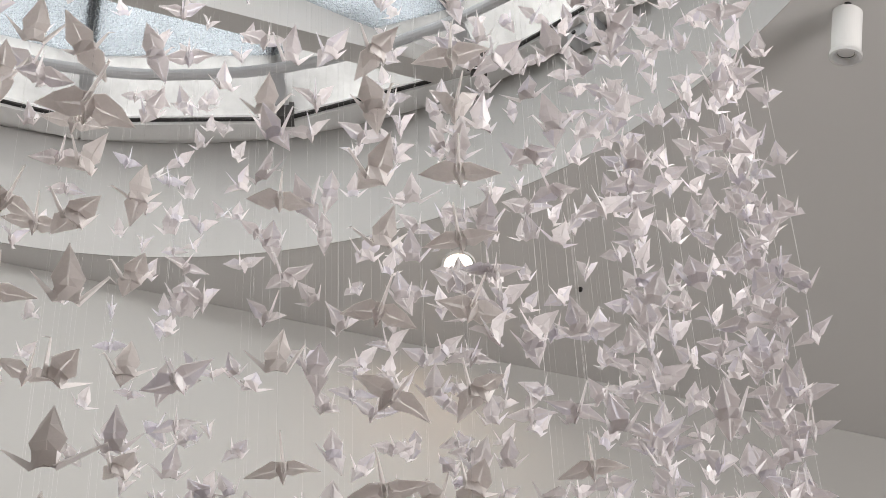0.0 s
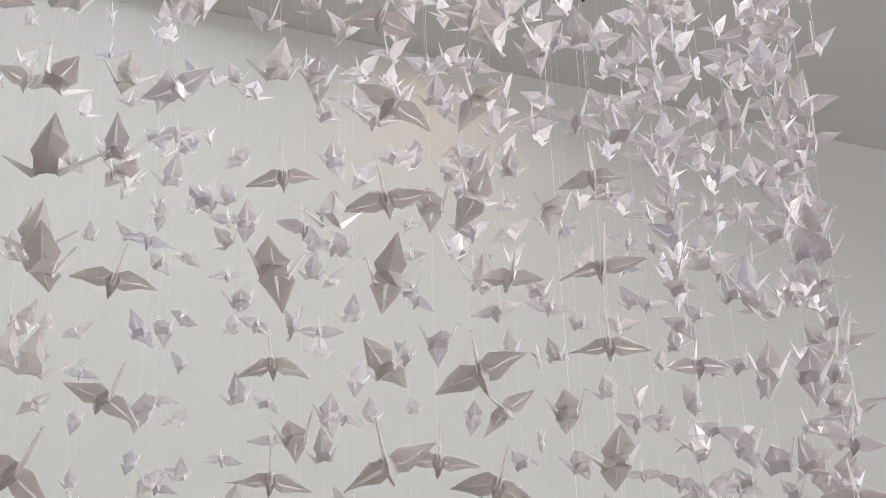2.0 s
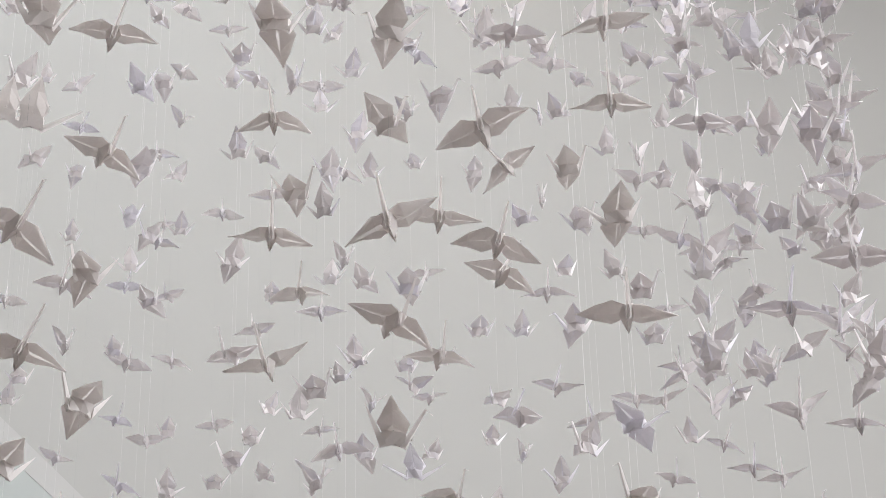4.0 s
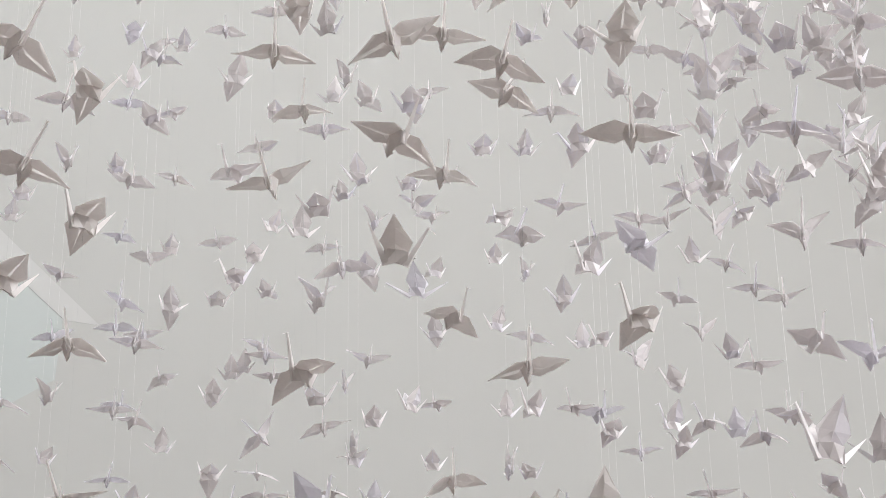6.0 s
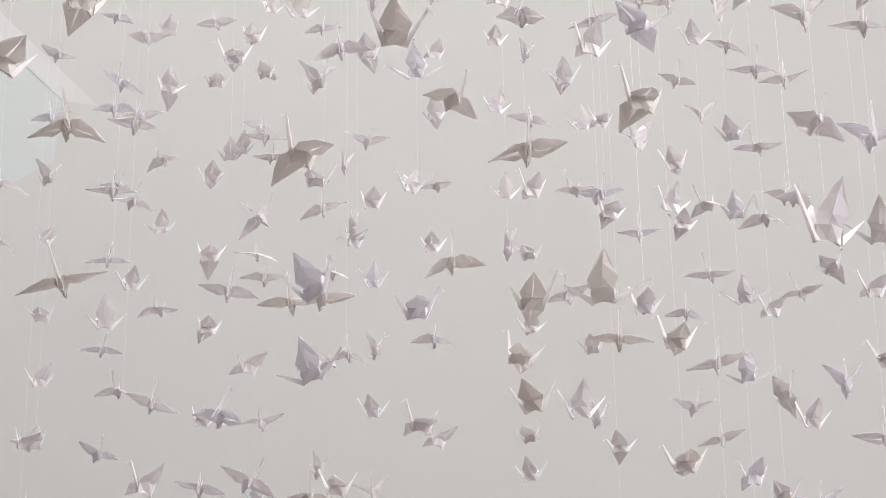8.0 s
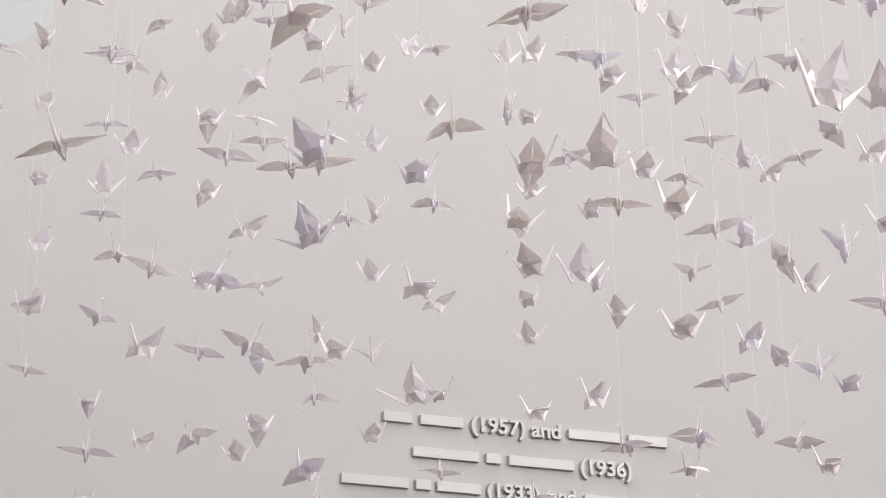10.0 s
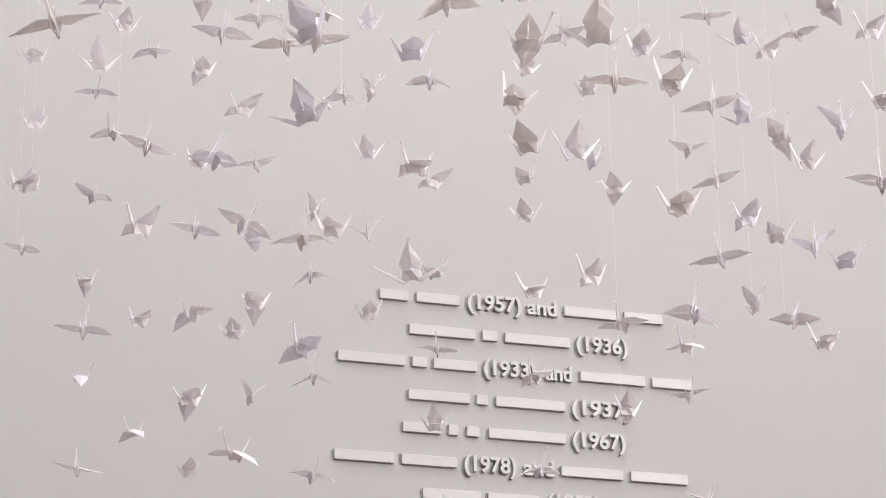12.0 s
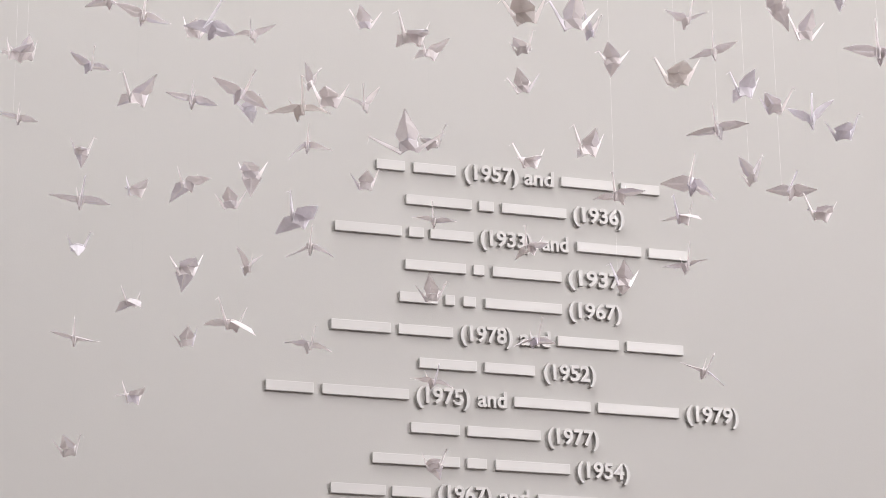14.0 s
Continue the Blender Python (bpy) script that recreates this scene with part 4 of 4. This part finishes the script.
thread(4.30, 2.76, (5.17, 0.4, 80, 50, 0.98), (4.79, -1.5, -40, -4, 0.91), (4.96, -0.9, -90, 20, 1.01, 10), (4.46, -0.1, 80, 50, 0.93), (4.28, -1.7, 20, 0, 0.90), (4.16, -0.1, 0, 0, 0.95, 0, 0, 2), (3.84, 0.1, 0, -4, 1.03, 0, 0, 2), (3.31, 0.2, 70, 10, 0.92, 30, 10, 1), (3.20, 0.0, -60, -6, 1.00, 10, 0, 2))
thread(4.33, 2.42, (3.69, -0.1, 0, 0, 1.04, -12, 0, 2), (3.39, -0.3, -90, 8, 0.99, 20, 0, 2), (3.25, 0.0, 0, 0, 1.04, 0, 0, 2))
thread(4.40, 4.28, (6.40, -0.3, -30, 6, 1.07), (5.12, 1.7, 0, 30, 0.93), (4.31, 0.0, 0, 10, 0.90))
thread(4.83, 3.63, (5.34, -0.6, -10, 0, 1.13), (4.36, 0.6, 20, 20, 0.91), (4.12, -0.3, 90, 7, 1.03), (3.27, 0.0, -85, 3, 1.00, 8, 0, 2), (3.06, 0.3, -85, 6, 0.98, 17, 0, 2))
thread(5.10, 4.21, (5.84, 0.5, 60, 26, 0.80), (5.30, 0.5, 10, 10, 0.95), (5.13, -0.0, 60, 36, 0.82), (4.86, -0.8, 0, 70, 0.85), (4.67, -1.1, 0, 0, 0.83), (4.26, 0.3, 0, 10, 0.89), (4.41, -0.7, 90, 8, 1.06), (4.08, 0.9, 30, 6, 0.75), (3.90, -0.2, -90, 13, 0.78), (3.81, -1.3, -70, 35, 0.85, 10), (3.77, 0.6, -70, 10, 0.75, 25), (3.59, 0.1, 0, -10, 0.75), (3.40, 0.3, 20, 20, 0.77), (3.09, 0.0, 0, -5, 0.98, 25, 12), (3.03, -1.9, -40, 1, 0.84), (2.94, -1.8, 10, 20, 0.75), (2.75, 0.4, 10, 0, 0.75, 0, 15))
thread(5.44, 4.18, (5.71, -0.2, 0, 10, 0.88), (5.09, 0.9, 30, 16, 0.76), (4.45, 0.0, 0, 10, 0.85), (4.31, 1.7, 0, 10, 0.84))
thread(5.78, 4.00, (5.67, -0.1, 0, 0, 0.90, 0, 10), (5.10, 0.4, -20, 5, 0.85), (4.78, -0.4, -80, 40, 0.72), (4.63, -1.0, 90, 40, 0.81), (4.49, 1.2, 0, 5, 0.93, 0, 15), (4.18, -0.6, -20, 5, 0.94, 0, -15), (4.04, -0.1, -80, 40, 0.72, 15), (3.88, 0.2, 0, 40, 0.72), (3.70, 0.3, -50, -9, 0.81), (3.56, -0.1, -15, 0, 0.84, 0, -8), (3.39, 0.0, 0, 2, 1.00, 0, -5), (3.25, -0.1, -10, 5, 0.77, 0, -5), (3.11, -0.1, -15, 3, 0.92, 0, -14))
thread(6.46, 4.08, (6.62, -0.5, -60, 16, 1.08, 0, 0, 1), (5.00, -0.4, 0, 60, 0.79), (4.95, -0.2, 60, -9, 0.99), (4.38, -0.6, 90, 50, 0.84), (4.22, -0.4, 40, 26, 0.77), (4.07, 1.0, 0, 5, 0.75, 0, 10), (3.88, 0.8, 80, 50, 0.75), (3.72, 0.5, 90, 50, 0.78, 0, 0, 1), (3.55, 1.0, -90, 72, 0.75), (3.40, 0.4, 80, 80, 0.78, 0, 0, 1), (3.21, 0.0, -60, 6, 0.83, 0, 0, 1), (3.05, 0.4, 25, 60, 0.75))
thread(6.72, 3.21, (5.16, -0.7, -20, 30, 0.92), (4.97, -0.8, 0, 55, 0.93), (5.37, 0.1, 90, 4, 1.06), (4.61, 0.3, 20, 15, 0.95, 10), (4.42, -1.0, 20, 40, 0.99, 0, 0, 1), (4.77, 0.9, -40, 11, 1.13), (4.06, -0.7, 20, 68, 0.97), (3.72, -0.0, -60, 16, 0.91), (3.89, 0.0, -20, 25, 1.00))
thread(7.20, 3.99, (5.07, 0.3, 90, -10, 0.85, 30), (4.89, -1.9, 40, 16, 0.74), (4.75, 0.3, 30, -4, 0.77), (4.60, -1.1, 60, 6, 0.80), (4.42, -0.1, -30, -9, 0.75), (4.12, -0.4, -60, -4, 0.75), (3.96, 0.5, 0, 5, 0.87), (3.80, -0.1, -20, -3, 0.86), (3.66, 0.0, -25, -11, 0.89), (3.48, 0.2, -60, 16, 0.75), (3.32, 1.1, 60, -5, 0.82, 25), (3.14, -0.3, 70, 20, 0.75, 20), (2.99, 1.5, 0, 0, 0.75, 20, 15))
thread(7.25, 3.50, (5.17, 0.0, 0, 40, 1.00))
thread(7.84, 3.85, (6.05, -0.2, -30, -4, 0.98), (5.62, -1.9, 60, 16, 0.93), (5.86, -1.2, 0, 44, 1.15), (5.04, -0.7, -60, -4, 0.83), (4.64, 1.0, 45, 12, 0.87), (4.82, 1.2, 60, 44, 1.01), (4.44, 0.0, 90, 6, 1.00), (4.25, 0.7, -30, -9, 0.79, 15), (4.06, 1.0, 40, 61, 0.86), (3.85, 1.2, 0, 12, 0.80), (3.62, 1.3, 30, -9, 0.78), (3.44, 1.0, -20, 15, 0.76, 0, -10), (3.21, 0.9, -70, 50, 0.74), (3.06, 1.1, 0, 30, 0.82, 0, 0, 1), (2.90, 1.6, -60, 21, 0.74))
thread(7.91, 3.90, (6.61, 1.9, 40, 16, 1.06), (4.12, 0.0, 90, 9, 0.78), (3.65, -0.9, 20, 15, 0.75))
thread(8.53, 3.81, (4.99, 0.0, 20, 5, 0.77, 20))
thread(8.69, 3.33, (5.51, 1.1, 20, 30, 0.94), (5.30, -0.8, 90, 50, 0.91), (4.95, 0.6, 30, 6, 0.91), (4.64, 1.5, -80, 50, 0.83), (4.40, -1.1, -80, 40, 0.93, 15, 0, 1), (4.21, 0.4, -80, 4, 1.06), (4.02, 0.0, 90, 6, 1.08), (3.47, 0.0, 40, -9, 1.00, 20), (3.23, 0.5, 60, -9, 0.66, 20), (3.04, 1.0, 12, 64, 0.86, 0, 0, 1), (2.84, 0.2, 90, 22, 0.66, 0, 0, 1))
thread(8.75, 2.74, (4.52, -2.0, 80, 4, 1.02), (4.22, -0.5, 90, 4, 1.04), (3.29, -0.4, 0, 50, 0.88), (3.45, -0.2, 0, 0, 1.06), (2.99, 0.0, -64, 62, 1.16))
thread(9.70, 3.59, (5.44, 0.6, 80, 4, 1.13), (4.86, -1.2, 90, 4, 1.04), (4.28, 0.5, -60, 6, 0.80), (4.21, -0.3, -40, -4, 0.99), (3.31, 0.3, -60, 16, 0.75), (3.06, 0.0, 0, 0, 0.96))
thread(9.90, 2.93, (3.88, 0.0, 90, 4, 1.01))
thread(10.06, 3.40, (5.00, -0.8, 90, 4, 0.94, 0, 0, 1), (4.81, 0.4, 30, 6, 0.93), (4.88, 0.3, 0, 10, 1.02), (4.44, -0.8, -60, 6, 0.99, 15), (3.80, 0.5, 20, 5, 0.74, 0, 30), (3.85, -0.4, -10, 30, 1.04), (3.67, 0.4, -10, 5, 0.95), (3.47, 0.0, 20, 30, 1.00, 0, 0, 1), (3.31, 0.0, 90, 75, 0.98), (3.11, -0.7, -90, 10, 0.81))
thread(10.62, 3.07, (4.42, -0.8, 60, 16, 0.83), (4.32, -0.4, 20, 20, 0.88), (4.28, 0.4, 80, 40, 0.80), (4.16, 0.5, -30, -4, 0.78), (4.02, 0.0, 20, 20, 0.84), (3.98, -0.1, 60, 16, 0.69), (3.85, 0.9, 0, 15, 0.98, 0, 20), (3.75, 0.0, 0, 0, 1.11, 15), (3.57, 1.3, -60, 6, 0.98))
thread(10.99, 3.10, (4.88, -0.1, 0, 15, 0.90), (4.57, 0.7, 0, 10, 0.93), (4.49, 0.5, 0, 5, 0.85), (4.25, -0.7, 70, 50, 0.80), (4.06, -0.1, 10, 15, 0.94), (3.93, 0.0, 0, 20, 1.00))
thread(11.66, 3.34, (4.95, 0.0, -20, 10, 0.87))


for pair in PATTERNS.values():
    for pattern in pair:
        for o in (*pattern.children, pattern):
            bpy.data.objects.remove(o)


def crane_mass():
    """The dense, far part of the column high under the skylight: many small cranes that nobody could count."""
    rng = random.Random(21)
    shapes = {}
    for lift in LIFTS:
        for skew in (-10, -3, 3, 6, 11):
            bm = crumple(body_mesh(), rng)
            joined = bpy.data.meshes.new("shape")
            for side in (-1, 1):
                w = crumple(wing_mesh(lift + skew * side, side, 5 - lift * 0.04 + rng.uniform(-12, 14), rng.uniform(-0.1, 0.1), rng.uniform(-28, 28)), rng)
                w.to_mesh(joined)
                w.free()
                bm.from_mesh(joined)
            for sign, angle in ((1, 72 - max(lift, 0) * 0.3 + skew), (-1, 65 - max(lift, 0) * 0.3)):
                n = radians(angle)
                start = Vector((0, sign * 0.105, -0.135))
                tip = start + Vector((0, sign * math.cos(n), math.sin(n))) * rng.uniform(0.4, 0.52)
                s = spike([start, start.lerp(tip, 0.5), tip], [0.031, 0.019, 0.002], 1.15)
                s.to_mesh(joined)
                s.free()
                bm.from_mesh(joined)
            bm.verts.index_update()
            shapes.setdefault(lift, []).append(([v.co.copy() for v in bm.verts], [[v.index for v in f.verts] for f in bm.faces]))
            bm.free()
    verts, faces, strings = [], [], []

    def add(lift, m):
        co, polys = shapes[lift][rng.randrange(5)]
        base = len(verts)
        verts.extend(m @ v for v in co)
        faces.extend([base + i for i in p] for p in polys)

    for lift, m in FAR_CRANES:
        add(lift, m)
    for ring_radius, count in ((1.42, 96), (1.2, 54), (0.92, 34), (0.6, 20), (0.25, 8)):
        for k in range(count):
            turn = 2 * math.pi * (k + rng.uniform(-0.3, 0.3)) / count
            r = ring_radius + rng.uniform(-0.03, 0.0)
            x, y = WELL.x + r * math.cos(turn), WELL.y + r * math.sin(turn)
            azimuth, distance = math.degrees(math.atan2(x, y)), math.hypot(x, y)
            hidden = azimuth < -15
            if azimuth < 5 and (k % 5 < 2 or hidden and k % 2):
                continue
            z, last = 8.5 - rng.uniform(0, 0.3), None
            while z > 2.9:
                rise = math.degrees(math.atan2(z - EYE_HEIGHT, distance))
                share = 0.55 if hidden else 0.8 if rise > 40.5 and azimuth > -2 else 0.3 if rise > 41.5 else 0.45 if azimuth > 6 and rise > 32 else 0.0
                share *= 0.3 if distance < 3.0 and not hidden else 1.0
                if rise < 55 and rng.random() < share:
                    add(rng.choice((0, 10, 32, 45, 58, 70)), pose(x, y, z, rng.uniform(-18, 18), rng.uniform(-18, 18), rng.uniform(0, 360)) @ Matrix.Scale(SPAN * rng.uniform(0.76, 0.94), 4))
                    last = z
                z -= rng.uniform(0.09, 0.17) if azimuth > 7 else rng.uniform(0.11, 0.22) if azimuth > 1 else rng.uniform(0.12, 0.26)
            if last:
                strings.append((x, y, last))
    mesh = bpy.data.meshes.new("paper_crane_mass")
    mesh.from_pydata(verts, [], faces)
    mesh.materials.append(PAPER)
    tagged(new("paper_crane_mass", mesh), "dense mass of small white paper cranes high under the skylight", "paper cranes", kind="stuff")
    for x, y, low in strings:
        line = part("thread", string_mesh(glass_height(x, y) - low, 0.00006), CLEAR_THREAD)
        line.location = (x, y, low)
        tagged(line, "thin clear nylon thread hanging from the skylight", "thread", "threads of the crane mobile")


crane_mass()
